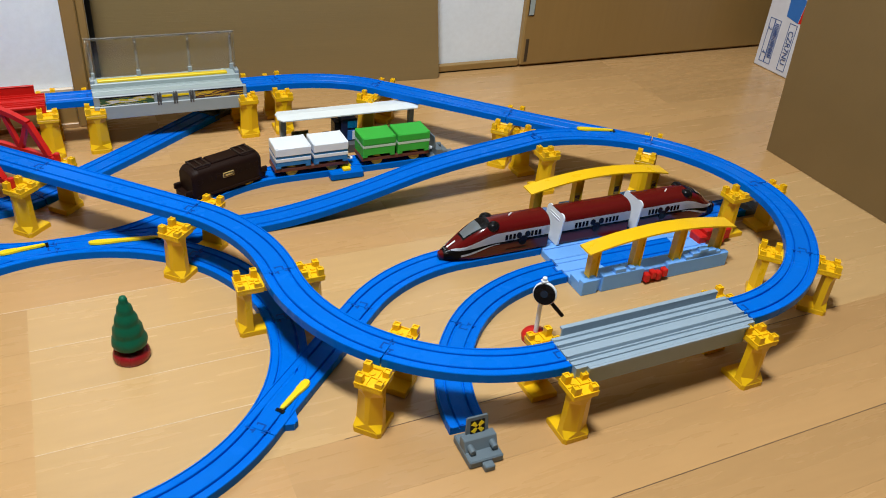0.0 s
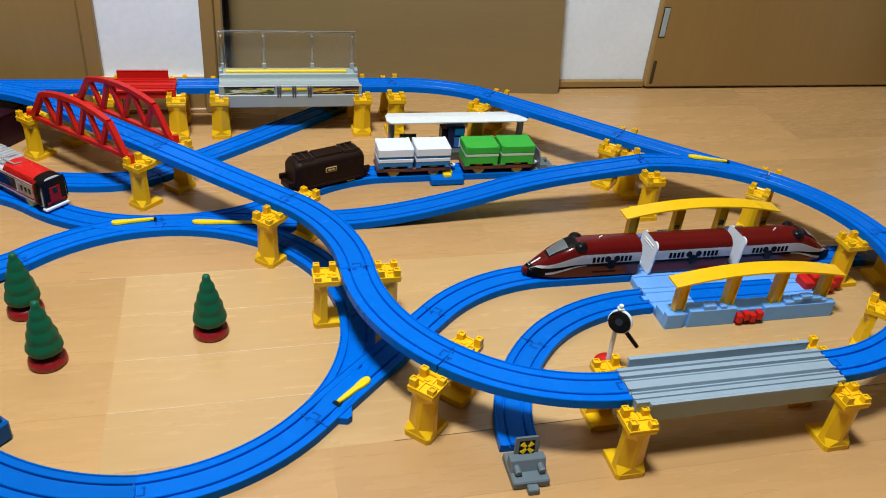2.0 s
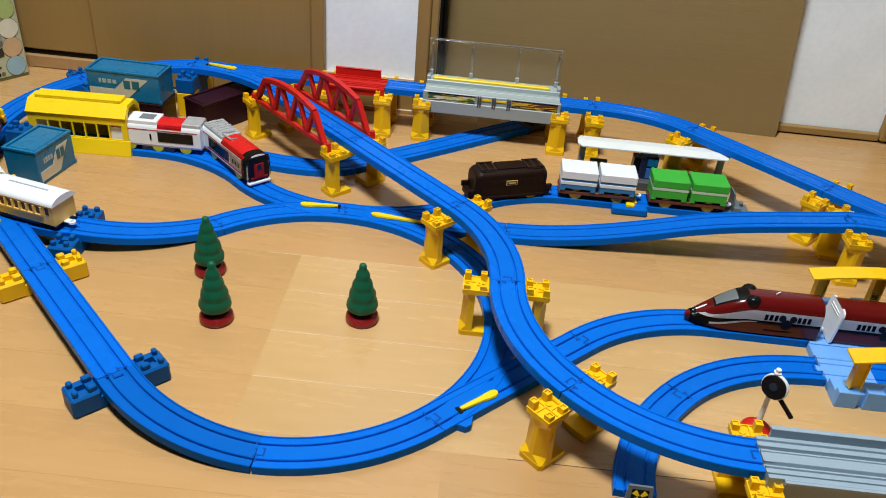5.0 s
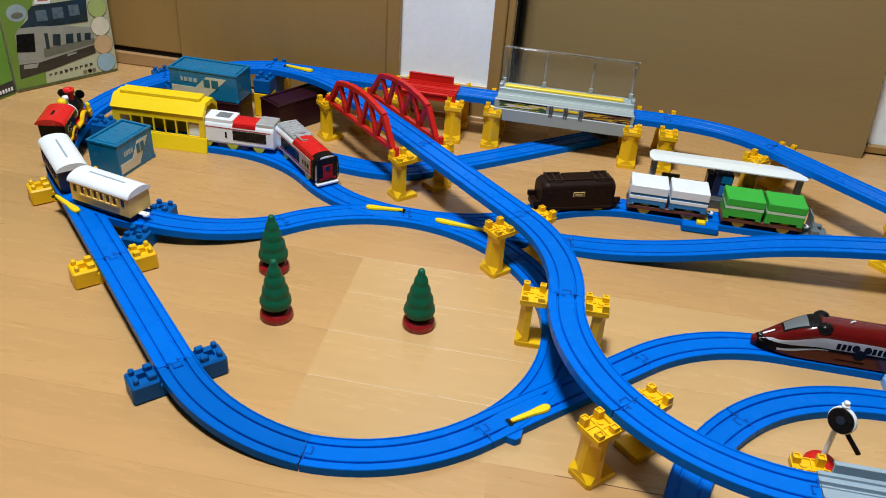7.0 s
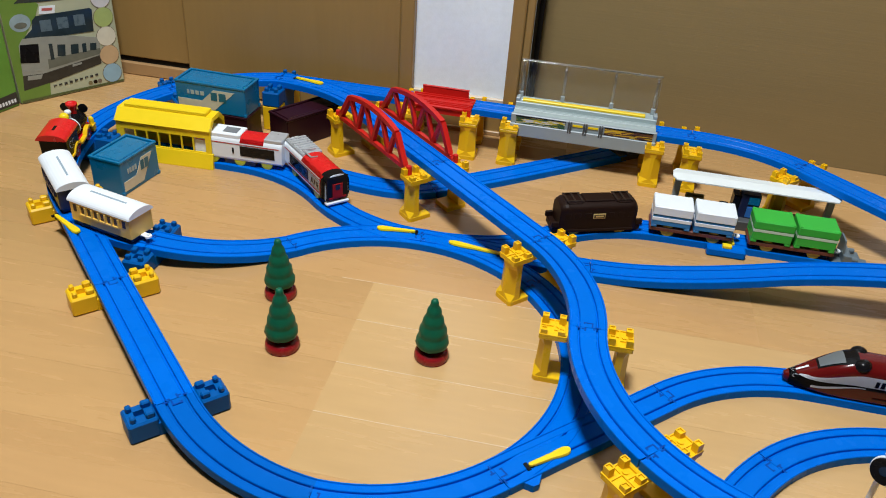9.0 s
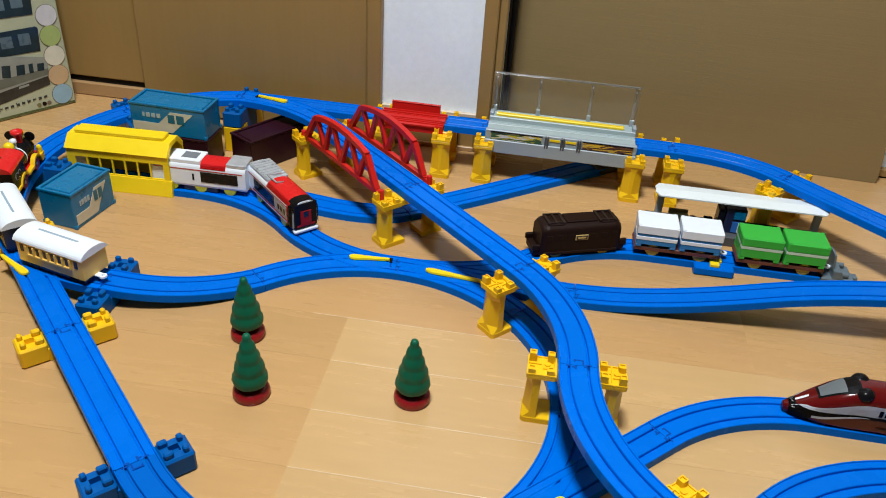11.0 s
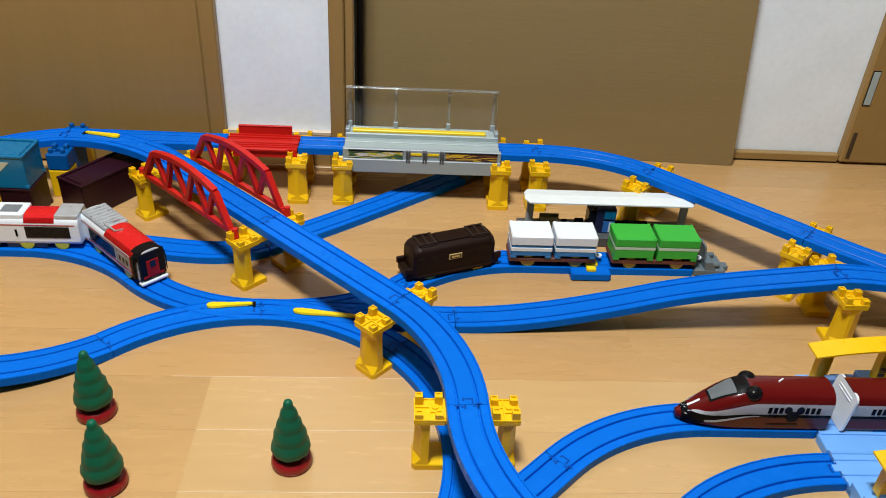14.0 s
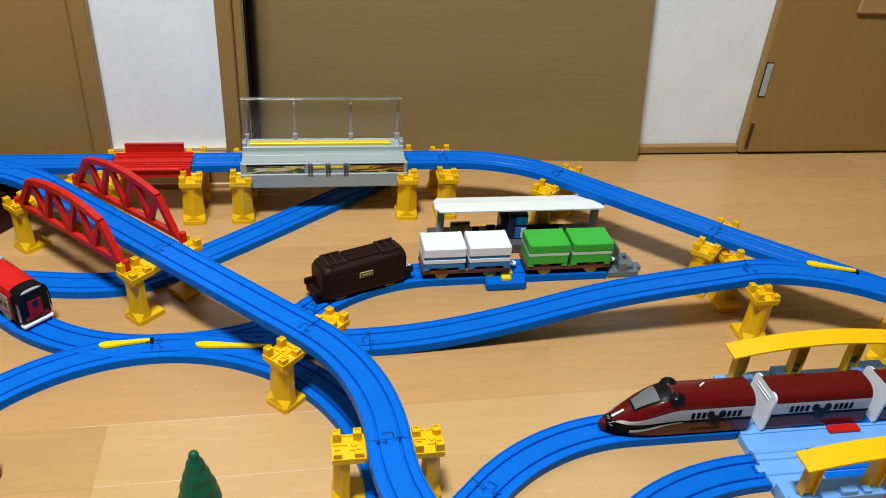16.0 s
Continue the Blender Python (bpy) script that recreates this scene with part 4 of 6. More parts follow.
def bullet_end(m, length, label):
    """A long-nosed express car, nose towards -x."""
    ob = thing("express_car", m, label, "toy train car", "maroon express train")
    L = length
    nose = 0.066

    def prof(x):
        t = (x + L / 2) / nose
        t = max(0.0, min(1.0, t))
        e = math.sqrt(max(0.0, 1 - (1 - t) ** 2))
        w = 0.0035 + 0.0150 * (1 - (1 - t) ** 2.6)
        h = 0.0095 + 0.0325 * (0.68 * ease(t) + 0.32 * (1 - (1 - t) ** 2))
        zs = 0.0065 + (0.0270 - 0.0065) * ease(t * 1.05)
        return w, min(zs, h - 0.002), h

    xs = [-L / 2 + nose * (i / 22) ** 1.5 for i in range(23)] + [-L / 2 + nose + 0.001, L / 2 - 0.001, L / 2]
    part("body", shell(prof, xs, 0.0018), MAROON, ob, smooth=True)
    wl = lambda x: 0.0198 if x > -L / 2 + 0.062 else 0.0198 - 0.0062 * (1 - ease((x + L / 2 - 0.012) / 0.056))  # noqa: E731
    wh = lambda x: min(prof(x)[2] - 0.001, 0.0318 if x > -L / 2 + 0.068 else 0.0318 - 0.0155 * (1 - ease((x + L / 2 - 0.012) / 0.060)))  # noqa: E731
    line = lambda x: 0.0066 + 0.0116 * ease((x + L / 2 - 0.018) / 0.054)  # noqa: E731
    for s in (-1, 1):
        part("white_band", side_patch(prof, -L / 2 + 0.0045, L / 2 - 0.0005, wl, wh, s, n=30), WHITE, ob)
        part("black_band", side_patch(prof, -L / 2 + 0.004, L / 2 - 0.0005, lambda x: max(0.0062, wl(x) - 0.0028), lambda x: max(0.0080, wl(x) + 0.0004), s, 0.0006, n=26), BLACK, ob)
        part("white_line", side_patch(prof, -L / 2 + 0.024, -L / 2 + 0.074, line, lambda x: line(x) + 0.0026 - 0.0018 * ease((x + L / 2 - 0.040) / 0.034), s, 0.0013, 14), WHITE, ob)
        part("cheek", side_patch(prof, -L / 2 + 0.004, -L / 2 + 0.068, lambda x: 0.0026 + (line(x) - 0.0020) * ease((x + L / 2 - 0.018) / 0.010), lambda x: max(0.0102, wl(x) + 0.0002), s, 0.0008, 26), BLACK, ob)
        x0 = -L / 2 + 0.083
        for dx in (-0.0020, 0.0035, 0.0090, 0.0345, 0.0400, 0.0455):
            part("window", side_patch(prof, x0 + dx, x0 + dx + 0.0037, 0.0218, 0.0286, s, 0.0009, 1), BLACK, ob)
        for dx, z, r in ((0.0178, 0.0254, 0.0038), (0.0298, 0.0254, 0.0038), (0.0238, 0.0180, 0.0060)):
            bm = disc_print(x0 + dx, z, r, s, 0.0185, 0.0012)
            part("round_mark", bm, BLACK, ob)
        part("skirt_mark", side_patch(prof, -L / 2 + 0.084, -L / 2 + 0.115, 0.0080, 0.0092, s, 0.0006, 4), MAROON_D, ob)
    part("windscreen", top_patch(prof, -L / 2 + 0.029, -L / 2 + 0.050, lambda x: 0.0066 + 0.18 * (x + L / 2 - 0.029), 0.0012), SCREEN, ob, "grey windscreen")
    part("screen_frame", top_patch(prof, -L / 2 + 0.0275, -L / 2 + 0.063, lambda x: 0.0080 + 0.16 * (x + L / 2 - 0.0275) - 0.30 * max(0, x + L / 2 - 0.054), 0.0005, 16), BLACK, ob)
    part("nose_mark", top_patch(prof, -L / 2 + 0.010, -L / 2 + 0.021, 0.0013, 0.0006), WHITE, ob)
    for y in (-0.0118, 0.0118):
        bm = lathe([(0, -0.004), (0.0086, -0.003), (0.0094, 0.0), (0.0085, 0.0034), (0.0052, 0.0060), (0, 0.0068)], 24)
        bm.transform(pose(-L / 2 + 0.0660, y * 0.80, 0.0362, math.copysign(-18, y), -12, 0))
        part("roof_dome", bm, BLACK, ob, "shiny black round roof dome", True)
    bm = box(-0.0035, -0.0008, 0.0412, 0.0035, 0.0008, 0.0436, 0.0003)
    bm.transform(Matrix.Translation((-L / 2 + 0.096, 0.002, 0)) @ Matrix.Rotation(radians(35), 4, "Z"))
    part("roof_switch", bm, WHITE, ob, "small white switch knob")
    coupler(ob, L / 2 - 0.002, L / 2 + 0.009)
    wheels(ob, (-L / 2 + 0.045, L / 2 - 0.03), 0.0075, BLACK)
    return ob


SCREEN = mat("grey_windscreen", (0.13, 0.15, 0.16), 0.15, var=0.05)


def end_gate(ob, m):
    """A round-cornered plate at a car's end, with two raised bars."""
    out = []
    for cy, cz, a0 in ((0.0145, 0.0350, 0), (-0.0145, 0.0350, 90), (-0.0165, 0.0045, 180), (0.0165, 0.0045, 270)):
        r = 0.0055 if cz > 0.01 else 0.0035
        out += [(cy + r * math.cos(radians(a0 + 18 * k)), cz + r * math.sin(radians(a0 + 18 * k))) for k in range(6)]
    bm = prism_yz(out, -0.0012, 0.0012)
    add_box(bm, -0.0018, -0.0120, 0.0335, -0.0011, 0.0120, 0.0347)
    add_box(bm, -0.0018, -0.0120, 0.0305, -0.0011, 0.0120, 0.0315)
    bm.transform(m)
    part("end_gate", bm, WHITE, ob, "white round-cornered end gate")


def bullet_mid(m, length, label):
    ob = thing("express_car", m, label, "toy train car", "maroon express train")
    L = length
    prof = lambda x: (0.0185, 0.0270, 0.0420)  # noqa: E731
    part("body", shell(prof, [-L / 2, -L / 2 + 0.001, L / 2 - 0.001, L / 2], 0.0018), MAROON, ob, smooth=False)
    for s in (-1, 1):
        part("white_band", side_patch(prof, -L / 2, L / 2, 0.0198, 0.0318, s, n=4), WHITE, ob)
        part("black_band", side_patch(prof, -L / 2, L / 2, 0.0170, 0.0200, s, 0.0006, n=4), BLACK, ob)
        for i, dx in enumerate((-0.0335, -0.0280, -0.0225, -0.0170, 0.0135, 0.0190, 0.0245, 0.0300)):
            part("window", side_patch(prof, dx, dx + 0.0037, 0.0218, 0.0286, s, 0.0009, 1), BLACK, ob)
        for dx, z, r in ((-0.0060, 0.0254, 0.0038), (0.0070, 0.0254, 0.0038), (0.0005, 0.0180, 0.0062)):
            part("round_mark", disc_print(dx, z, r, s, 0.0185, 0.0012), BLACK, ob)
    end_gate(ob, pose(-L / 2 - 0.003, 0, 0, 0, 6, 0))
    coupler(ob, L / 2 - 0.002, L / 2 + 0.009)
    wheels(ob, (-L / 2 + 0.028, L / 2 - 0.028), 0.0075, BLACK)
    return ob


def on_line(a, heading, dist, z=0.0085, turn=0):
    d = Vector((math.cos(radians(heading)), math.sin(radians(heading))))
    return pose(a[0] + d.x * dist, a[1] + d.y * dist, z, 0, 0, heading + turn) @ Matrix.Diagonal((1, 1, 1.12, 1))


bullet_end(on_line(SH0, SH0[3], 0.041), 0.145, "maroon and white long-nosed toy express car with black roof domes")
bullet_mid(on_line(SH0, SH0[3], 0.185), 0.106, "maroon and white middle car of a toy express train")
tail = bullet_end(on_line(SH0, SH0[3], 0.327, turn=180), 0.146, "maroon and white tail car of a toy express train")
end_gate(tail, pose(0.146 / 2 + 0.003, 0, 0, 0, -6, 0))


def brown_engine():
    ob = thing("electric_engine", pose(-0.0510, 1.0710, 0.0085, 0, 0, 31.5) @ Matrix.Diagonal((0.99, 1.04, 0.92, 1)), "dark brown plastic toy electric engine with a gold plate", "toy engine")
    L = 0.108
    prof = lambda x: (0.0182 - 0.0030 * max(0, (abs(x) - L / 2 + 0.010) / 0.010) ** 2, 0.0385 - 0.006 * max(0, (abs(x) - L / 2 + 0.010) / 0.010) ** 2, 0.0500 - 0.0050 * max(0, (abs(x) - L / 2 + 0.010) / 0.010) ** 2)  # noqa: E731
    part("body", shell(prof, [-L / 2, -L / 2 + 0.003, -L / 2 + 0.006, -L / 2 + 0.010, L / 2 - 0.010, L / 2 - 0.006, L / 2 - 0.003, L / 2], 0.004), BROWN, ob)
    bm = bmesh.new()
    for x0, x1, w, z in ((-0.020, 0.022, 0.010, 0.0518), (-0.044, -0.024, 0.013, 0.0500), (0.026, 0.044, 0.013, 0.0500)):
        add_box(bm, x0, -w, 0.047, x1, w, z, 0.001)
    part("roof_hatch", bm, BROWN, ob)
    for xc in (-0.034, 0.035):
        bm = bmesh.new()
        beam(bm, (xc - 0.012, -0.010, 0.0512), (xc + 0.012, -0.010, 0.0512), 0.002, 0.002)
        beam(bm, (xc - 0.012, 0.010, 0.0512), (xc + 0.012, 0.010, 0.0512), 0.002, 0.002)
        for x in (xc - 0.010, xc, xc + 0.010):
            add_box(bm, x - 0.0015, -0.012, 0.0495, x + 0.0015, 0.012, 0.0520, 0.0004)
        part("pantograph", bm, BROWN_D, ob, "folded current collector")
    bm = box(0.044, -0.009, 0.042, 0.0505, 0.009, 0.0500, 0.0015)
    part("roof_box", bm, BROWN, ob)
    for s in (-1, 1):
        for x in (-0.044, -0.030, -0.016, 0.016, 0.030, 0.044):
            part("side_window", box(x - 0.004, min(s * 0.0178, s * 0.0186), 0.028, x + 0.004, max(s * 0.0178, s * 0.0186), 0.036, 0.0003), BROWN, ob)
        plate = part("plate", box(-0.009, min(s * 0.0178, s * 0.0190), 0.0265, 0.008, max(s * 0.0178, s * 0.0190), 0.0345, 0.0003), GOLD, ob, "gold name plate")
        part("plate_field", box(-0.0078, min(s * 0.0188, s * 0.0192), 0.0277, 0.0068, max(s * 0.0188, s * 0.0192), 0.0333), BROWN_D, plate)
        part("plate_bar", box(-0.006, min(s * 0.0190, s * 0.0194), 0.0292, 0.005, max(s * 0.0190, s * 0.0194), 0.0318), GOLD, plate)
        part("step_rail", box(-L / 2 + 0.004, min(s * 0.0178, s * 0.0192), 0.006, L / 2 - 0.004, max(s * 0.0178, s * 0.0192), 0.010, 0.0005), BROWN, ob)
    for x in (-L / 2, L / 2):
        s = math.copysign(1, x)
        bm = box(min(x - s * 0.002, x + s * 0.008), -0.015, 0.003, max(x - s * 0.002, x + s * 0.008), 0.015, 0.013, 0.0015)
        add_box(bm, min(x, x + s * 0.010), -0.016, 0.012, max(x, x + s * 0.010), -0.012, 0.021, 0.001)
        add_box(bm, min(x, x + s * 0.010), 0.012, 0.012, max(x, x + s * 0.010), 0.016, 0.021, 0.001)
        part("end_deck", bm, BROWN, ob)
    wheels(ob, (-0.032, 0.032), 0.0085, OLIVE_Y, 0.0150)
    coupler(ob, L / 2 + 0.004, L / 2 + 0.014)
    return ob


BROWN_D = mat("black_brown_plastic", (0.016, 0.008, 0.006), 0.4, var=0.1)
OLIVE_Y = mat("mustard_plastic", (0.45, 0.33, 0.03), 0.45, var=0.06)
brown_engine()


def container_wagon(m, white, label):
    """A flat wagon with two open-footed containers, white over blue or green."""
    ob = thing("container_wagon", m, label, "toy wagon", "container wagons")
    L = 0.116
    part("chassis", box(-L / 2, -0.0165, 0.0085, L / 2, 0.0165, 0.0155, 0.0012), WAGON, ob, "brown chassis")
    wheels(ob, (-0.032, 0.032), 0.0095, OLIVE_Y, 0.0128)
    part("underframe", box(-0.044, -0.0105, 0.0035, 0.044, 0.0105, 0.0086, 0.0006), BROWN, ob)
    low = CBLUE if white else GREEN
    for xc in (-0.0295, 0.0295):
        a, b = xc - 0.0275, xc + 0.0275
        bm = bmesh.new()
        add_box(bm, a + 0.0006, -0.0178, 0.0195, b - 0.0006, 0.0178, 0.0505, 0.0010)
        for x0, x1 in ((a + 0.0006, a + 0.0085), (b - 0.0085, b - 0.0006)):
            add_box(bm, x0, -0.0178, 0.0158, x1, 0.0178, 0.0200, 0.0006)
        c = part("container", bm, low, ob)
        if white:
            part("lid", box(a, -0.0186, 0.0375, b, 0.0186, 0.0520, 0.0012), WHITE, c, "white lid")
            part("belt", box(a + 0.0002, -0.0182, 0.0275, b - 0.0002, 0.0182, 0.0338, 0.0006), WHITE, c, "white belt")
        else:
            part("lid", box(a, -0.0184, 0.0385, b, 0.0184, 0.0520, 0.0014), GREEN, c)
            part("belt", box(a + 0.0003, -0.0181, 0.0335, b - 0.0003, 0.0181, 0.0383, 0.0004), PALE_G, c, "pale belt")
        for x in (a + 0.0028, b - 0.0028):
            for y in (-0.0158, 0.0158):
                part("corner_casting", box(x - 0.0020, y - 0.0020, 0.0514, x + 0.0020, y + 0.0020, 0.0525, 0.0003), WHITE if white else GREEN, c)
    coupler(ob, L / 2 - 0.002, L / 2 + 0.009, 0.009)
    return ob


WAGON = mat("red_brown_plastic", (0.12, 0.03, 0.022), 0.4, var=0.06)
CBLUE = mat("container_blue", (0.012, 0.180, 0.48), 0.4, var=0.05)
PALE_G = mat("pale_green_plastic", (0.50, 0.68, 0.55), 0.4, var=0.04)
WS = Matrix.Diagonal((0.935, 1.06, 0.87, 1))
container_wagon(pose(0.0722, 1.1148, 0.0085, 0, 0, H) @ WS, True, "toy wagon with two white and blue lidded containers")
container_wagon(pose(0.1990, 1.1378, 0.0085, 0, 0, H) @ WS, False, "toy wagon with two green containers with pale belts")


def railcar(m, lead, label):
    ob = thing("railcar", m, label, "toy train car", "red and white railcar set")
    L = 0.132
    prof = lambda x: (0.0180 - (0.0014 if lead and x > L / 2 - 0.004 else 0), 0.032, 0.0455)  # noqa: E731
    part("body", shell(prof, [-L / 2, -L / 2 + 0.001, L / 2 - 0.006, L / 2 - 0.002, L / 2], 0.0085), WHITE, ob)
    x0, x1 = (-0.008, L / 2 - 0.012) if lead else (0.003, 0.0385)
    part("red_roof", top_patch(prof, x0, x1, 0.0172, 0.0006, 8, 10), RED_T, ob, "glossy red roof")
    for s in (-1, 1):
        part("red_edge", side_patch(prof, *((-0.008, L / 2 - 0.010) if lead else (0.003, 0.0385)), 0.0372, 0.0450, s, 0.0005, 8, 5), RED_T, ob)
        part("red_line", side_patch(prof, -L / 2 + 0.002, L / 2 - 0.004, 0.0338, 0.0350, s, 0.0004), RED_T, ob)
        part("long_window", side_patch(prof, 0.003 if not lead else -0.046, 0.055 if not lead else 0.016, 0.0170, 0.0325, s, 0.0006, 4), GLASS_D, ob, "long dark window")
        if not lead:
            part("door_slot", side_patch(prof, -0.0090, -0.0062, 0.019, 0.0285, s, 0.0006, 1), BLACK, ob)
        else:
            part("silver_panel", side_patch(prof, 0.018, 0.050, 0.0140, 0.0325, s, 0.0006, 4), SILVER, ob)
            for i in range(3):
                part("small_window", side_patch(prof, 0.025 + 0.008 * i, 0.0295 + 0.008 * i, 0.021, 0.028, s, 0.0009, 1), GLASS_D, ob)
            part("red_stripe", side_patch(prof, -0.050, 0.050, 0.0135, 0.0155, s, 0.0008, 6), RED_T, ob)
            part("red_pillar", side_patch(prof, 0.0505, L / 2 - 0.0105, 0.0110, 0.0370, s, 0.0008, 4), RED_T, ob)
            part("black_visor_side", side_patch(prof, L / 2 - 0.0105, L / 2 - 0.0005, 0.0110, 0.0448, s, 0.0019, 4, 5), BLACK, ob)
    if lead:
        part("black_roof_end", top_patch(prof, L / 2 - 0.016, L / 2 - 0.001, 0.0170, 0.0009, 4, 10), BLACK, ob)
        face = part("face", box(L / 2 - 0.002, -0.0168, 0.0080, L / 2 + 0.0012, 0.0168, 0.0438, 0.0016), BLACK, ob, "black cab front")
        part("red_door", box(L / 2 + 0.0010, -0.0075, 0.012, L / 2 + 0.0022, 0.0075, 0.033, 0.0004), RED_DEEP, face)
        part("red_door_bar", box(L / 2 + 0.0010, -0.0130, 0.0105, L / 2 + 0.0020, 0.0130, 0.0135, 0.0004), RED_DEEP, face)
        part("door_glass", box(L / 2 + 0.0020, -0.0035, 0.024, L / 2 + 0.0026, 0.0035, 0.032, 0.0003), GLASS_D, face)
        part("white_bumper", box(L / 2 - 0.006, -0.0172, 0.002, L / 2 + 0.003, 0.0172, 0.0068, 0.0015), WHITE, ob)
        unit = part("roof_unit", box(-L / 2 + 0.001, -0.0152, 0.0405, -0.0085, 0.0152, 0.0462, 0.0012), FOIL, ob)
        for i in range(7):
            part("roof_rib", box(-L / 2 + 0.005 + 0.0072 * i, -0.0142, 0.0460, -L / 2 + 0.0088 + 0.0072 * i, 0.0142, 0.0474, 0.0005), FOIL, unit)
        bm = bmesh.new()
        for p, q in (((-0.016, -0.011, 0.0482), (0.006, -0.009, 0.0470)), ((-0.016, -0.011, 0.0482), (-0.012, 0.006, 0.0482)), ((0.006, -0.009, 0.0470), (0.009, -0.001, 0.0476))):
            beam(bm, p, q, 0.0016, 0.0016)
        part("pantograph", bm, SILVER, ob, "folded current collector")
    else:
        part("roof_unit", box(0.0385, -0.0152, 0.0405, 0.0660, 0.0152, 0.0470, 0.0012), FOIL, ob)
        fan = part("roof_panel", box(-0.050, -0.0152, 0.0405, 0.0028, 0.0152, 0.0470, 0.001), WHITE, ob)
        part("fan_grille", box(-0.0260, -0.0085, 0.0468, -0.0045, 0.0085, 0.0476, 0.0003), FAN_GREY, fan)
    wheels(ob, (-0.036, 0.036) if lead else (-0.040, 0.001, 0.042), 0.0085, LIME, 0.0150)
    part("underframe", box(-0.024, -0.0150, 0.0008, 0.024, 0.0150, 0.0088, 0.0008), GREY_D, ob)
    return ob


FAN_GREY = mat("fan_grey_print", (0.16, 0.18, 0.20), 0.4, var=0.2, scale=150)
RED_DEEP = mat("deep_red_print", (0.33, 0.008, 0.009), 0.4, spec=0.2, var=0.06)
FOIL = mat("silver_print", (0.50, 0.53, 0.56), 0.3, metal=0.35, var=0.12, scale=120, bump=0.15, bscale=500)
LIME = mat("lime_plastic", (0.50, 0.50, 0.03), 0.4, var=0.06)
RED_T = mat("train_red", (0.62, 0.012, 0.014), 0.25, var=0.04)
railcar(pose(-0.5629, 1.0155, 0.0085, 0, 0, 11.0), False, "white and red toy railcar half inside the yellow shed")
railcar(pose(-0.4355, 1.0025, 0.0085, 0, 0, -35.0), True, "red and white toy railcar with a black cab front")


# ---- loose containers ----
def cargo_box(m, sx, sy, sz, material, label, logo=True, long_side="y-"):
    ob = thing("cargo_container", m, label, "toy container", "loose toy containers")
    part("body", box(-sx / 2, -sy / 2, 0, sx / 2, sy / 2, sz - 0.003, 0.001), material, ob)
    bm = bmesh.new()
    t = 0.003
    z0, z1 = sz - 0.0035, sz
    for q in ((-sx / 2 - 0.0008, -sy / 2 - 0.0008, sx / 2 + 0.0008, -sy / 2 + t), (-sx / 2 - 0.0008, sy / 2 - t, sx / 2 + 0.0008, sy / 2 + 0.0008), (-sx / 2 - 0.0008, -sy / 2 + t, -sx / 2 + t, sy / 2 - t), (sx / 2 - t, -sy / 2 + t, sx / 2 + 0.0008, sy / 2 - t)):
        add_box(bm, q[0], q[1], z0, q[2], q[3], z1, 0.0006)
    part("lid_rim", bm, material, ob)
    part("lid", box(-sx / 2 + 0.006, -sy / 2 + 0.006, sz - 0.0035, sx / 2 - 0.006, sy / 2 - 0.006, sz - 0.0008, 0.0012), material, ob)
    for x in (-sx / 2, sx / 2):
        for y in (-sy / 2, sy / 2):
            xa, xb = (x - 0.001, x + 0.004) if x < 0 else (x - 0.004, x + 0.001)
            ya, yb = (y - 0.001, y + 0.004) if y < 0 else (y - 0.004, y + 0.001)
            part("corner_foot", box(xa, ya, 0, xb, yb, 0.005, 0.0006), material, ob)
    if logo:
        if long_side == "y-":
            half, face = sx / 2, lambda u, v, d: (u, -sy / 2 - d, v)
        else:
            half, face = sy / 2, lambda u, v, d: (sx / 2 + d, u, v)

        def flat(name, pts, mat_, d, lab="", par=ob):
            bm = loft([[face(u, v, 0) for u, v in pts], [face(u, v, d) for u, v in pts]])
            return part(name, bm, mat_, par, lab)

        st = flat("cream_stripe", [(-half + 0.003, sz * 0.10), (0.1 * half, sz * 0.10), (0.70 * half, sz * 0.80), (0.1 * half, sz * 0.80), (-0.25 * half, sz * 0.38), (-half + 0.003, sz * 0.38)], CREAM_P, 0.0005, "cream diagonal stripe")
        for u0, u1, v0, v1 in ((0.02, 0.20, 0.44, 0.72), (0.25, 0.45, 0.44, 0.72)):
            flat("logo_bar", [(u0 * half, sz * v0), (u1 * half, sz * v0), (u1 * half, sz * v1), (u0 * half, sz * v1)], TEAL_D, 0.0009, "", st)
        for u0, u1 in ((-0.66, -0.60), (-0.56, -0.46), (-0.42, -0.32), (-0.28, -0.18)):
            flat("print_mark", [(u0 * half, sz * 0.56), (u1 * half, sz * 0.56), (u1 * half, sz * 0.70), (u0 * half, sz * 0.70)], PALE, 0.0005)
    return ob


CREAM_P = mat("cream_print", (0.55, 0.52, 0.40), 0.5, var=0.12, scale=90)
TEAL_D = mat("teal_print", (0.01, 0.12, 0.18), 0.4, var=0.05)
cargo_box(pose(-0.6790, 0.9005, 0, 0, 0, 1.5), 0.050, 0.077, 0.051, TEAL, "teal plastic cargo container with cream stripe on the floor", True, "x+")
cargo_box(pose(-0.6535, 1.0905, 0, 0, 0, 8.0), 0.114, 0.050, 0.046, MAROON_D, "dark maroon plastic cargo container under a teal one", False)
cargo_box(pose(-0.6545, 1.0915, 0.0463, 0, 0, 8.0), 0.114, 0.050, 0.046, TEAL, "long teal plastic cargo container stacked on a maroon one")
cargo_box(pose(-0.5335, 1.1470, 0, 0, 0, 67.0), 0.105, 0.047, 0.050, MAROON_D, "dark maroon plastic cargo container on the floor", False)


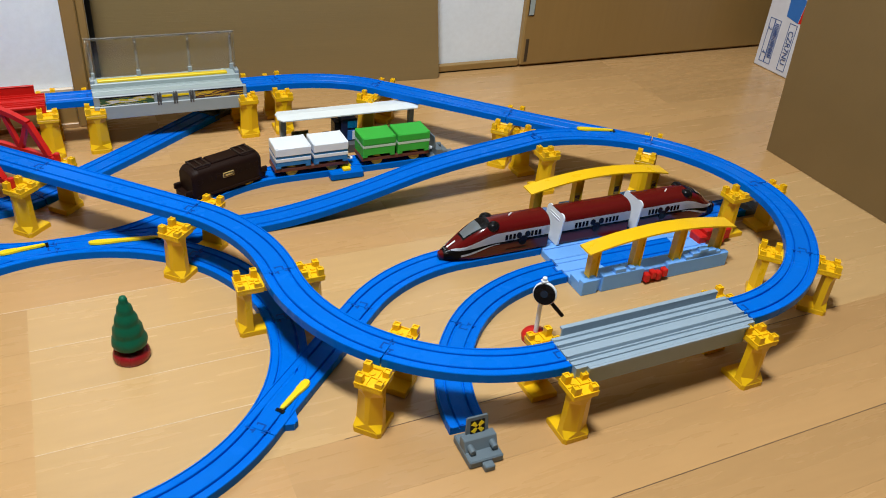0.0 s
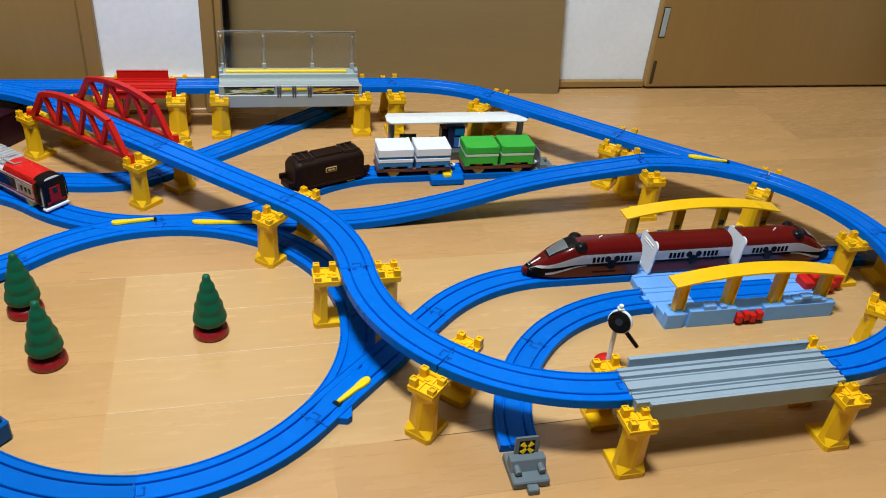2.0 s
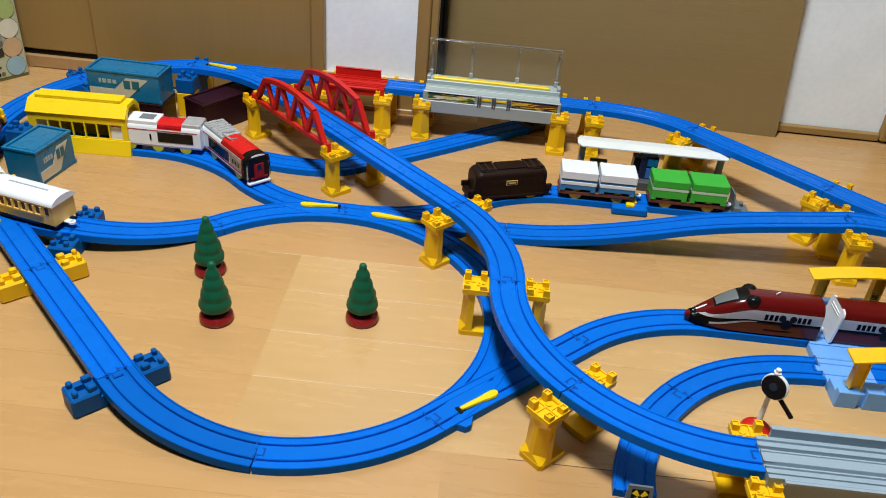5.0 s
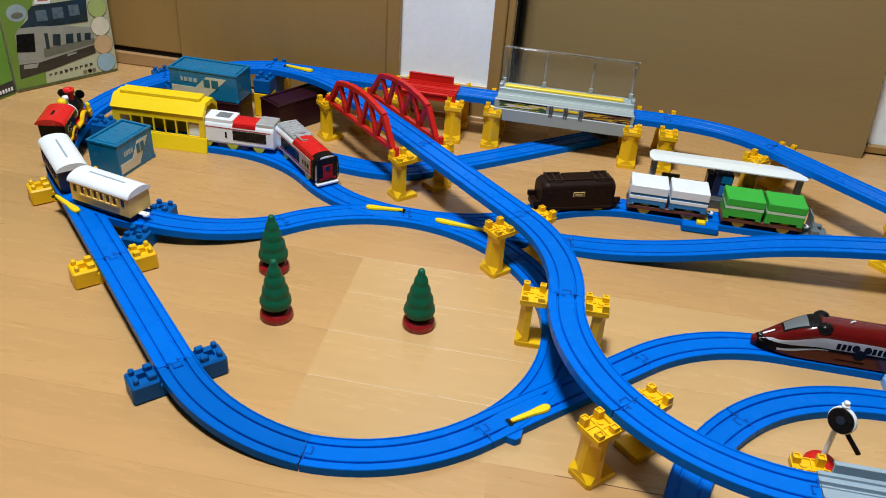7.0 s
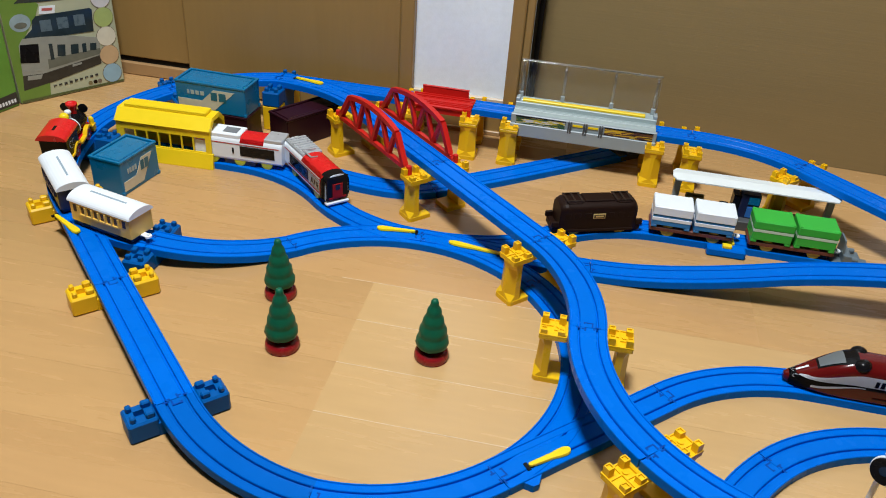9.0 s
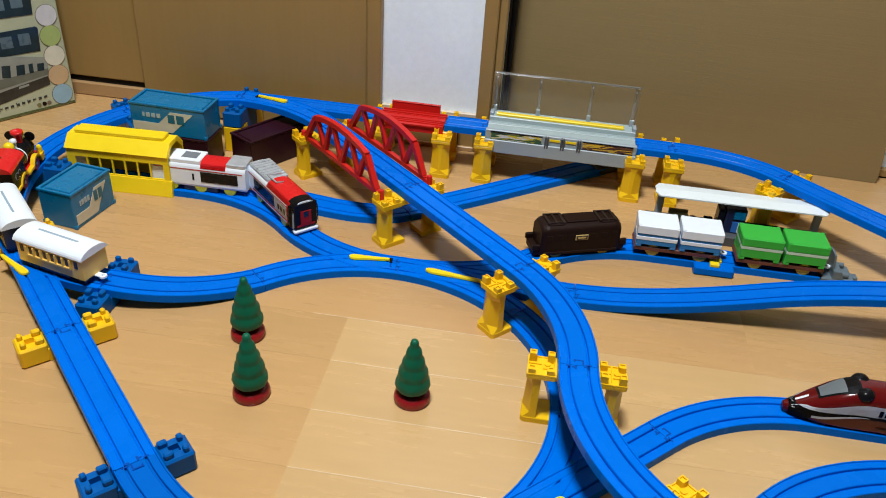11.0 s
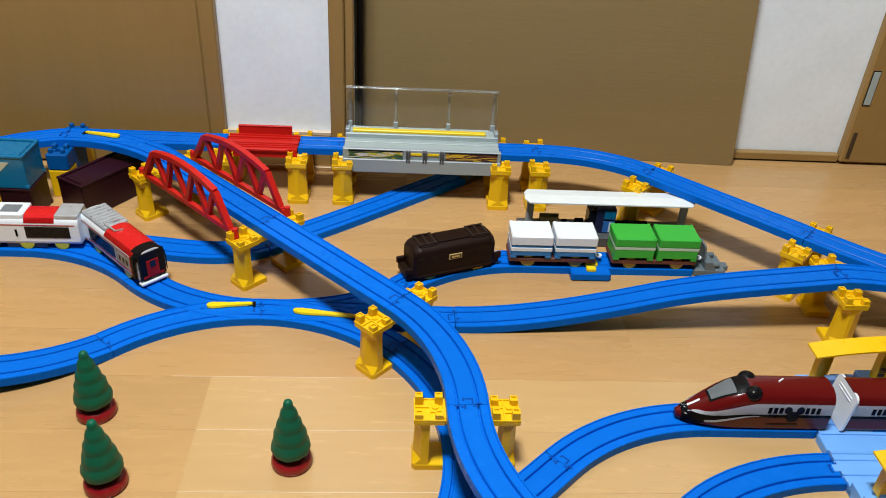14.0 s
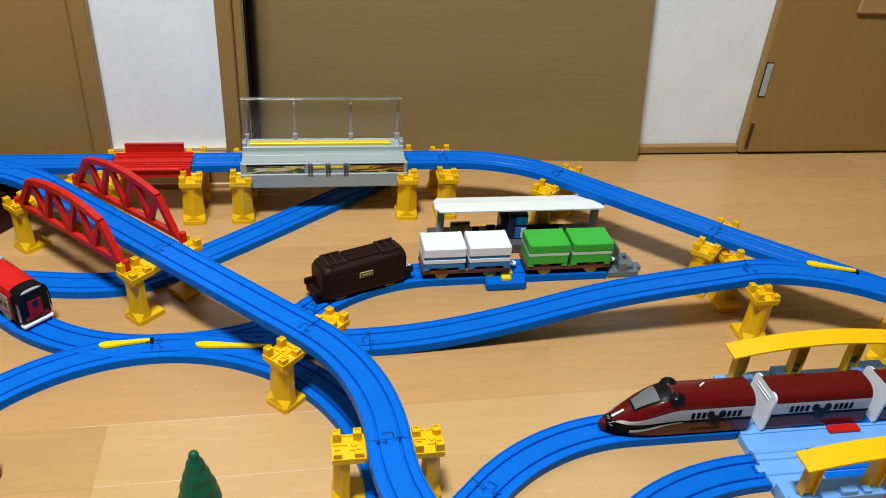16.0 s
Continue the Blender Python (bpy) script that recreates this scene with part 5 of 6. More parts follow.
# ---- the steam train, standing on the climbing curve ----
def coach(m, side, label, windows):
    ob = thing("coach", m, label, "toy coach", "steam train coaches")
    L = 0.100
    part("body", box(-L / 2, -0.0165, 0.0075, L / 2, 0.0165, 0.0325, 0.0006), side, ob)
    part("underframe", box(-L / 2 + 0.004, -0.0140, 0.002, L / 2 - 0.004, 0.0140, 0.0078, 0.0006), NAVY, ob)
    arc = lambda w, z, r: [(w * math.cos(math.pi * i / 14), z + r * math.sin(math.pi * i / 14)) for i in range(15)]  # noqa: E731
    out = arc(0.0178, 0.0318, 0.0085)
    roof = part("roof", prism_yz(out, -L / 2 - 0.002, L / 2 + 0.002), WHITE, ob, "curved white roof")
    part("roof_slot", box(-0.030, -0.0011, 0.0385, 0.030, 0.0011, 0.04055), GREY, roof, "thin grey slot")
    for s in (-1, 1):
        ys = lambda a, b: (min(s * a, s * b), max(s * a, s * b))  # noqa: E731
        ya, yb = ys(0.0164, 0.0169)
        yc, yd = ys(0.0164, 0.0182)
        for x in (-0.041, 0.041):
            part("door_window", box(x - 0.0025, ya, 0.0205, x + 0.0025, yb, 0.0290), windows, ob)
        for i in range(6):
            x = -0.0275 + 0.011 * i
            part("window", box(x - 0.0024, ya, 0.0205, x + 0.0024, yb, 0.0285), windows, ob)
        bm = bmesh.new()
        add_box(bm, -0.034, yc, 0.0180, 0.034, yd, 0.0196)
        for i in range(7):
            x = -0.033 + 0.011 * i
            add_box(bm, x - 0.0012, yc, 0.0196, x + 0.0012, yd, 0.0290)
        part("window_frame", bm, side, ob)
    wheels(ob, (-0.030, 0.030), 0.0070, BLACK, 0.0125)
    coupler(ob, -L / 2 + 0.002, -L / 2 - 0.009)
    return ob


def steam_engine(m):
    """Front towards +x."""
    ob = thing("steam_engine", m, "red and black toy steam engine with yellow trim", "toy engine")
    part("frame", box(-0.048, -0.0130, 0.004, 0.040, 0.0130, 0.0135, 0.001), RED_T, ob)
    bm = bmesh.new()
    add_cyl(bm, pose(-0.020, 0, 0.0245, 0, 90, 0), 0.0118, 0.0118, 0.058, 28, 0.001)
    part("boiler", bm, BLACK, ob, smooth=False)
    for x in (-0.006, 0.010):
        bm = bmesh.new()
        add_cyl(bm, pose(x, 0, 0.0245, 0, 90, 0), 0.0123, 0.0123, 0.0018, 28)
        part("boiler_band", bm, WHITE, ob)
    bm = bmesh.new()
    add_cyl(bm, pose(0.0375, 0, 0.0245, 0, 90, 0), 0.0125, 0.0105, 0.003, 28)
    part("smokebox_ring", bm, YELLOW_L, ob)
    bm = bmesh.new()
    add_cyl(bm, pose(0.0400, 0, 0.0245, 0, 90, 0), 0.0098, 0.0085, 0.0015, 24)
    part("smokebox_door", bm, BLACK, ob)
    part("chimney", lathe([(0.0045, 0.034), (0.0048, 0.044), (0.0072, 0.0475), (0.0072, 0.0500), (0.0055, 0.0505), (0.0045, 0.0485), (0, 0.0485)], 20), RED_T, ob, smooth=True).location = (0.028, 0, 0)
    part("dome", lathe([(0.0045, 0.034), (0.0045, 0.040), (0.0062, 0.0435), (0.0058, 0.0475), (0.0030, 0.0500), (0, 0.0505)], 18), YELLOW_L, ob, smooth=True).location = (-0.002, 0, 0)
    part("whistle", lathe([(0.003, 0.034), (0.003, 0.042), (0.0042, 0.044), (0.0038, 0.047), (0, 0.0482)], 14), WHITE, ob, smooth=True).location = (0.012, 0, 0)
    part("lamp", lathe([(0.0025, 0.034), (0.0025, 0.039), (0.0048, 0.041), (0.0048, 0.0455), (0, 0.047)], 14), YELLOW_L, ob, smooth=True).location = (0.036, 0, 0)
    for y in (-0.0115, 0.0115):
        bm = bmesh.new()
        add_cyl(bm, pose(0.0325, y, 0.0405, 0, 90, 0), 0.0060, 0.0060, 0.0022, 20, 0.0006)
        part("round_flap", bm, BLACK, ob)
    cab = part("cab", box(-0.051, -0.0165, 0.0125, -0.012, 0.0165, 0.0400, 0.0006), BLACK, ob, "black cab sides")
    out = [(0.0185 * math.cos(math.pi * i / 12), 0.0392 + 0.0085 * math.sin(math.pi * i / 12)) for i in range(13)]
    roof = part("cab_roof", prism_yz(out, -0.055, -0.009), RED_T, ob, "glossy red cab roof")
    part("roof_slot", box(-0.041, -0.0015, 0.0470, -0.030, 0.0015, 0.0481), BLACK, roof)
    for s in (-1, 1):
        ya, yb = sorted((s * 0.0163, s * 0.0170))
        bm = bmesh.new()
        for x, z, r in ((-0.038, 0.0265, 0.0046), (-0.030, 0.0265, 0.0046)):
            add_cyl(bm, pose(x, s * 0.0164, z, -90 * s, 0, 0), r, r, 0.0005, 20)
        mark = part("side_mark", bm, WHITE, cab, "white outlined round mark")
        bm = bmesh.new()
        for x, z, r in ((-0.038, 0.0265, 0.0039), (-0.030, 0.0265, 0.0039)):
            add_cyl(bm, pose(x, s * 0.0164, z, -90 * s, 0, 0), r, r, 0.0008, 20)
        part("side_mark_fill", bm, BLACK, mark)
        y0, y1 = sorted((s * 0.0130, s * 0.0185))
        bm = bmesh.new()
        n = 40
        path = []
        for i in range(n + 1):
            x = -0.052 + 0.098 * i / n
            z = 0.0105
            for xc in (-0.022, 0.022):
                if abs(x - xc) < 0.0125:
                    z = max(z, 0.0075 + math.sqrt(0.0125**2 - (x - xc) ** 2) * 0.85)
            path.append((x, z))
        bm = loft([[(x, y0, z), (x, y1, z), (x, y1, z + 0.0028), (x, y0, z + 0.0028)] for x, z in path])
        part("running_board", bm, YELLOW, ob, "yellow running board arched over the wheels")
        for x in (-0.022, 0.022):
            bm = bmesh.new()
            add_cyl(bm, pose(x, s * 0.0140 - s * 0.001, 0.0088, -90 * s, 0, 0), 0.0090, 0.0090, 0.0034, 24, 0.0006)
            w = part("wheel", bm, RED_D, ob)
            bm = bmesh.new()
            add_cyl(bm, pose(x, s * 0.0164 - s * 0.001, 0.0088, -90 * s, 0, 0), 0.0024, 0.0022, 0.0014, 12)
            part("hub", bm, SILVER, w)
        part("cylinder", box(0.036, y0, 0.004, 0.046, y1, 0.0125, 0.0012), YELLOW, ob)
        part("buffer_lamp", lathe([(0, 0), (0.0034, 0), (0.0034, 0.008), (0.0022, 0.010), (0, 0.010)], 12), YELLOW_L, ob).location = (0.043, s * 0.0145, 0.0125)
    bm = loft([[(0.040, -0.0165, 0.001), (0.040, 0.0165, 0.001), (0.040, 0.0150, 0.013), (0.040, -0.0150, 0.013)], [(0.057, -0.0040, 0.0012), (0.057, 0.0040, 0.0012), (0.053, 0.0040, 0.010), (0.053, -0.0040, 0.010)]])
    part("cowcatcher", bm, RED_T, ob, "red wedge cowcatcher")
    part("rear_step", box(-0.058, -0.0150, 0.004, -0.048, 0.0150, 0.0110, 0.001), YELLOW, ob)
    coupler(ob, -0.056, -0.064)
    return ob


climb = []
for a, b in ((F7, flip(L4)), (flip(L4), flip(L3)), (flip(L3), flip(L2)), (flip(L2), flip(L1))):
    climb += run(a, b, 30)[(1 if climb else 0):]


def along(s):
    """The place and direction s metres along the climb."""
    for p, q in zip(climb, climb[1:]):
        d = (q - p).length
        if s <= d:
            return p.lerp(q, s / d), (q - p).normalized()
        s -= d
    return climb[-1], (climb[-1] - climb[-2]).normalized()


def rail_pose(s, wheelbase=0.06):
    a, b = along(s - wheelbase / 2)[0], along(s + wheelbase / 2)[0]
    d = (b - a).normalized()
    c = (a + b) / 2
    return Matrix.Translation(c) @ Matrix.Rotation(math.atan2(d.y, d.x), 4, "Z") @ Matrix.Rotation(-math.asin(d.z), 4, "Y")


SC = Matrix.Diagonal((0.885, 1.12, 1.10, 1))
coach(rail_pose(0.055) @ Matrix.Diagonal((1.06, 1, 1, 1)) @ SC, CREAM, "cream yellow toy coach with a curved white roof", BROWN_D)
coach(rail_pose(0.166) @ SC, NAVY, "navy blue toy coach with a curved white roof", BLACK)
steam_engine(rail_pose(0.293) @ Matrix.Diagonal((1.02, 1.08, 1.08, 1)))


# ---- room: doors, trims, cardboard and boxes ----
def slab(name, x0, y0, z0, x1, y1, z1, material, label, cat, bevel=0.002):
    """A piece of the back wall, in the wall's own axes."""
    ob = tagged(link(name, box(x0, y0, z0, x1, y1, z1, bevel), material), label, cat, kind="structure")
    ob.matrix_world = ROOM
    return ob


PALE_BASE = mat("cream_baseboard", (0.5874, 0.4895, 0.3738), 0.45, var=0.05)
WOOD_L = mat("light_oak_moulding", (0.4005, 0.2403, 0.1068), 0.4, var=0.08)
slab("baseboard", -0.0795, 0.002, 0, 0.0715, 0.0135, 0.0535, DOOR_WOOD, "brown laminate baseboard under the white wallpaper", "baseboard", 0.002)
slab("trim_white_base", -0.0795, 0.006, 0.0537, 0.0715, 0.0135, 0.0600, PALE_BASE, "pale strip along the foot of the wallpaper", "baseboard", 0.001)
slab("trim_floor", -0.0795, -0.0035, 0, 0.0715, 0.0018, 0.0075, WOOD_L, "light wooden strip along the foot of the wall", "baseboard", 0.001)
slab("trim_left", -0.1020, -0.004, 0, -0.0800, 0.0135, 2.1, DOOR_WOOD, "brown laminate door frame beside the wallpaper", "trim")
slab("trim_right", 0.0720, -0.004, 0, 0.0930, 0.0135, 2.1, DOOR_WOOD, "brown laminate door frame beside the wallpaper", "trim")
slab("trim_rebate", 0.0932, 0.002, 0, 0.1055, 0.0135, 2.1, DOOR_WOOD, "narrow stepped edge of the door frame", "trim")
# two near-black strips paint the shade between door frame and cardboard
slab("trim_slot", 0.1076, 0.060, 0, 0.1150, 0.0700, 2.1, DARK, "dark strip painted as the shade beside the door frame", "trim", 0.0005)
slab("trim_return", 0.1061, 0.0140, 0, 0.1074, 0.0970, 2.1, DARK, "return of the door frame with its shade painted dark", "trim", 0.0002)
slab("door_1", -0.4750, 0.000, 0.003, -0.1025, 0.0135, 2.0, DOOR_WOOD, "brown laminate sliding door panel", "door")
slab("sill_step", -1.5, 0.0340, 0, -0.4600, 0.0495, 0.0235, WOOD_L, "light wooden step under the sliding door", "trim", 0.002)
slab("door_2", -1.5, 0.0360, 0.0335, -0.4600, 0.0495, 2.0, DOOR_WOOD, "brown laminate sliding door over a dark gap", "door")
slab("door_gap", -1.5, 0.0400, 0.0237, -0.4600, 0.0495, 0.0333, DARK, "dark gap under a sliding door", "trim", 0.0003)
slab("door_sill", 0.690, 0.0840, 0.0030, 0.8895, 0.0970, 0.0150, DOOR_WOOD, "wooden sill strip under the wallpaper", "baseboard", 0.001)
slab("sill_gap", 0.690, 0.0860, 0, 0.8895, 0.0970, 0.0029, DARK, "dark gap under the sill strip", "trim", 0.0003)
door3 = slab("door_3", 0.8900, 0.080, 0.004, 1.95, 0.0970, 2.0, DOOR_WOOD, "brown laminate sliding door with a recessed pull", "door", 0.003)
part("pull_recess", box(0.8950, 0.0787, 0.104, 0.9080, 0.0804, 0.161, 0.0005), DARK, door3)
part("pull_plate", box(0.8963, 0.0780, 0.1055, 0.9070, 0.0795, 0.1595, 0.0005), PALE, door3, "pale pull plate")
part("worn_notch", box(0.8980, 0.0788, 0.012, 0.9050, 0.0802, 0.058, 0.0006), NOTCH := mat("worn_dark_wood", (0.05, 0.03, 0.012), 0.7, var=0.2), door3)
part("panel_moulding", box(1.018, 0.0740, 0.240, 1.60, 0.0798, 0.272, 0.004), WOOD_L, door3, "light wooden moulding")

sheet = tagged(link("cardboard_sheet", prism_xz([(-0.300, 0), (0.303, 0), (0.304, 0.012), (0.190, 1.3), (-0.300, 1.3)], -0.002, 0.002), CARD_R := mat("ribbed_cardboard", (0.2536, 0.178, 0.0712), 0.85, var=0.06, scale=14, stretch=(0.3, 1, 8), bump=0.22, bscale=60)), "large brown cardboard sheet standing against the wall", "cardboard sheet")
sheet.matrix_world = pose(0.053, 1.436, 0.0005, -0.9, 0, 6.8)

card_box = tagged(new("cardboard_box"), "large plain brown cardboard box standing on the floor", "cardboard box")
card_box.matrix_world = pose(0.8466, 1.1214, 0.0005, 0, 0, -80.5)
part("side", loft([[(0, 0, 0), (0.80, 0, 0), (0.80, 0.38, 0), (0, 0.38, 0)], [(0, -0.058, 0.9), (0.80, -0.058, 0.9), (0.80, 0.38, 0.9), (0, 0.38, 0.9)]]), CARD, card_box, "bulging brown cardboard side")

white_box = tagged(new("printed_box"), "white carton with blue print and a barcode", "printed box")
white_box.matrix_world = pose(1.0740, 1.5230, 0.0005, 0, 0, -78.6)
part("carton", box(0, 0, 0, 0.30, 0.20, 0.42, 0.002), CARTON := mat("white_carton", (0.66, 0.68, 0.74), 0.55, var=0.05), white_box)
INK = mat("blue_ink", (0.03, 0.08, 0.26), 0.5, var=0.1)


def frame_print(x0, z0, x1, z1, t=0.0012):
    bm = bmesh.new()
    for q in ((x0, z0, x1, z0 + t), (x0, z1 - t, x1, z1), (x0, z0 + t, x0 + t, z1 - t), (x1 - t, z0 + t, x1, z1 - t)):
        add_box(bm, q[0], -0.0006, q[1], q[2], 0.0004, q[3])
    return bm


part("print_frame", frame_print(0.012, 0.012, 0.026, 0.105), INK, white_box)
part("print_frame", frame_print(0.026, 0.012, 0.042, 0.105), INK, white_box)
rb = random.Random(3)
bm = bmesh.new()
z = 0.024
while z < 0.096:
    t = rb.uniform(0.0005, 0.0022)
    add_box(bm, 0.0285, -0.0006, z, 0.0395, 0.0004, z + t)
    z += t + rb.uniform(0.0006, 0.0016)
part("barcode", bm, INK, white_box, "blue barcode")
part("print_frame", frame_print(0.064, 0.010, 0.084, 0.108), INK, white_box)
part("blue_splash", prism_xz([(0.050, 0.118), (0.082, 0.112), (0.088, 0.16), (0.048, 0.165)], -0.0006, 0.0004), BLUE_PRINT, white_box)
part("red_splash", prism_xz([(0.083, 0.112), (0.098, 0.115), (0.100, 0.16), (0.089, 0.16)], -0.0006, 0.0004), RED, white_box)


def words(parent, text, size, m, material):
    cu = bpy.data.curves.new("lettering", "FONT")
    cu.body, cu.size, cu.extrude = text, size, 0.0003
    tmp = bpy.data.objects.new("tmp", cu)
    me = bpy.data.meshes.new_from_object(tmp)
    bpy.data.objects.remove(tmp)
    me.materials.clear()
    me.materials.append(material)
    ob = new("lettering", me)
    ob.parent = parent
    ob.matrix_local = m
    return ob


words(white_box, "CZR7NU", 0.018, pose(0.068, -0.0008, 0.094, 90, 90, 0), INK)
words(white_box, "2", 0.013, pose(0.0145, -0.0008, 0.086, 90, 90, 0), INK)
words(white_box, "4", 0.013, pose(0.0145, -0.0008, 0.036, 90, 90, 0), INK)

# product boxes standing at the far left
GREEN_P = mat("green_card_print", (0.14, 0.25, 0.04), 0.4, var=0.16, scale=25)
PALE_P = mat("pale_green_card", (0.42, 0.45, 0.31), 0.45, var=0.06)
toy_box = tagged(new("toy_box"), "green and cream toy carton with pictures of a commuter train", "toy carton")
toy_box.matrix_world = pose(-0.9960, 1.0260, 0.0005, 0, 0, 65.9) @ Matrix.Diagonal((0.97, 1, 1, 1))
part("carton", box(0, 0, 0, 0.183, 0.06, 0.40, 0.0015), PALE_P, toy_box)


def print_shape(name, pts, material, d=0.0006, label=""):
    return part(name, prism_xz(pts, -d, 0.0002), material, toy_box, label)


def ellipse(cx, cz, rx, rz, n=20):
    return [(cx + rx * math.cos(2 * math.pi * k / n), cz + rz * math.sin(2 * math.pi * k / n)) for k in range(n)]


print_shape("green_ground", [(0.0, 0.003), (0.050, 0.003), (0.053, 0.028), (0.020, 0.040), (0.030, 0.110), (0.052, 0.138), (0.060, 0.155), (0.045, 0.175), (0.030, 0.399), (0.0, 0.399)], GREEN_P)
print_shape("grass_edge", [(0.002, 0.002), (0.181, 0.002), (0.181, 0.005), (0.002, 0.006)], mat("grass_print", (0.08, 0.10, 0.03), 0.5, var=0.3, scale=200), 0.0007)
WIN_P = mat("carton_window", (0.022, 0.036, 0.042), 0.12, var=0.35, scale=70)
TRAIN_G = mat("grey_train_print", (0.10, 0.15, 0.18), 0.3, var=0.25, scale=120)
for dz in (0.0, 0.058):
    pane = print_shape("carton_window", [(0.023, 0.104 + dz), (0.060, 0.101 + dz), (0.142, 0.098 + dz), (0.145, 0.134 + dz), (0.142, 0.137 + dz), (0.052, 0.138 + dz), (0.045, 0.132 + dz), (0.042, 0.118 + dz)], WIN_P, 0.0008, "clear carton window with grey train cars")
    for x in (0.056, 0.084, 0.112):
        part("window_train", prism_xz([(x, 0.112 + dz), (x + 0.018, 0.111 + dz), (x + 0.018, 0.129 + dz), (x, 0.130 + dz)], -0.0011, 0), TRAIN_G, pane)
TRAIN_P = mat("printed_train_body", (0.27, 0.285, 0.25), 0.4, var=0.16, scale=60)
TRAIN_S = mat("printed_train_shade", (0.13, 0.14, 0.11), 0.4, var=0.25, scale=60)
print_shape("printed_shadow", [(0.009, 0.022), (0.060, 0.027), (0.146, 0.041), (0.147, 0.056), (0.052, 0.050), (0.012, 0.046)], mat("printed_ballast", (0.030, 0.028, 0.022), 0.5, var=0.5, scale=150), 0.0007)
print_shape("printed_train", [(0.012, 0.047), (0.046, 0.044), (0.147, 0.056), (0.150, 0.086), (0.100, 0.098), (0.055, 0.104), (0.024, 0.106), (0.016, 0.096)], TRAIN_P, 0.0009, "printed silver train")
print_shape("printed_side", [(0.056, 0.050), (0.147, 0.058), (0.148, 0.068), (0.057, 0.066)], TRAIN_S, 0.0011)
print_shape("printed_front", [(0.013, 0.068), (0.043, 0.063), (0.047, 0.094), (0.018, 0.097)], BLACK, 0.0012)
for q in ([(0.062, 0.064), (0.068, 0.064), (0.069, 0.090), (0.063, 0.091)], [(0.074, 0.068), (0.087, 0.066), (0.090, 0.085), (0.077, 0.087)], [(0.097, 0.067), (0.110, 0.066), (0.112, 0.082), (0.099, 0.083)], [(0.117, 0.066), (0.124, 0.066), (0.125, 0.081), (0.118, 0.081)], [(0.130, 0.067), (0.141, 0.066), (0.143, 0.078), (0.132, 0.079)]):
    print_shape("printed_window", q, WIN_P, 0.0012)
for q in ([(0.018, 0.038), (0.040, 0.036), (0.044, 0.043), (0.020, 0.045)], [(0.095, 0.045), (0.112, 0.047), (0.112, 0.050), (0.096, 0.049)], [(0.016, 0.052), (0.024, 0.051), (0.024, 0.054), (0.016, 0.055)], [(0.034, 0.050), (0.043, 0.049), (0.043, 0.052), (0.034, 0.053)]):
    print_shape("printed_light", q, TRAIN_P, 0.0012)
badge = print_shape("oval_badge", ellipse(0.026, 0.131, 0.0165, 0.014), mat("pale_blue_print", (0.28, 0.38, 0.42), 0.4, var=0.2, scale=90), 0.0008)
part("badge_bar", prism_xz(ellipse(0.026, 0.127, 0.010, 0.005), -0.0011, 0), TRAIN_S, badge)
tag = print_shape("title_plate", [(0.058, 0.140), (0.083, 0.138), (0.086, 0.150), (0.061, 0.152)], WHITE, 0.0008)
part("title_bars", prism_xz([(0.063, 0.1445), (0.080, 0.143), (0.081, 0.147), (0.064, 0.1485)], -0.0011, 0), mat("dull_red_print", (0.42, 0.10, 0.09), 0.5, var=0.3, scale=300), tag)
OUTLINE = mat("brown_outline_print", (0.16, 0.12, 0.08), 0.5, var=0.1)
for i, c in enumerate(((0.26, 0.42, 0.52), (0.52, 0.36, 0.20), (0.64, 0.62, 0.50), (0.36, 0.46, 0.16), (0.60, 0.60, 0.62))):
    z = 0.021 + 0.0325 * i
    rim = print_shape("round_print", ellipse(0.1625, z, 0.0175, 0.0172), OUTLINE, 0.0009)
    part("round_fill", prism_xz(ellipse(0.1625, z, 0.0168, 0.0165), -0.0012, 0), mat("round_print_%s" % "abcde"[i], c, 0.45, var=0.10, scale=90), rim)
rb = random.Random(8)
bm = bmesh.new()
for i in range(9):
    x = 0.058 + 0.0092 * i
    z = 0.0165 + 0.0005 * i
    add_box(bm, x, -0.0009, z, x + 0.0012, 0, z + rb.uniform(0.004, 0.006))
    add_box(bm, x + 0.0016, -0.0009, z + rb.uniform(0, 0.003), x + 0.005, 0, z + 0.0042)
part("title_bars", bm, INK_B := mat("black_print", (0.03, 0.03, 0.03), 0.5, var=0.1), toy_box)
for x, m in ((0.121, OLIVE), (0.130, BROWN), (0.138, OUTLINE)):
    print_shape("dot_print", ellipse(x, 0.0115, 0.0036, 0.0034, 12), m, 0.0009)
toy_box2 = tagged(new("toy_box"), "green toy carton with a printed yellow train", "toy carton")
toy_box2.matrix_world = pose(-1.0045, 0.9318, 0.0005, 0, 0, 84.9)
part("carton", box(0, 0, 0, 0.092, 0.05, 0.30, 0.0015), mat("leaf_green_card", (0.12, 0.30, 0.04), 0.4, var=0.14, scale=25), toy_box2)
strip = part("dark_print", prism_xz([(0.0, 0.004), (0.090, 0.004), (0.090, 0.024), (0.0, 0.020)], -0.0006, 0.0002), INK_B, toy_box2)
bm = bmesh.new()
for i in range(7):
    add_box(bm, 0.050 + 0.0055 * i, -0.0009, 0.008, 0.0535 + 0.0055 * i, 0, 0.014)
part("title_bars", bm, WHITE, strip)
part("yellow_print", prism_xz([(0.0, 0.05), (0.058, 0.072), (0.068, 0.092), (0.060, 0.104), (0.0, 0.10)], -0.0006, 0.0002), YELLOW_L, toy_box2)
part("blue_print", prism_xz([(0.0, 0.030), (0.060, 0.050), (0.066, 0.068), (0.0, 0.050)], -0.0006, 0.0002), NAVY, toy_box2)
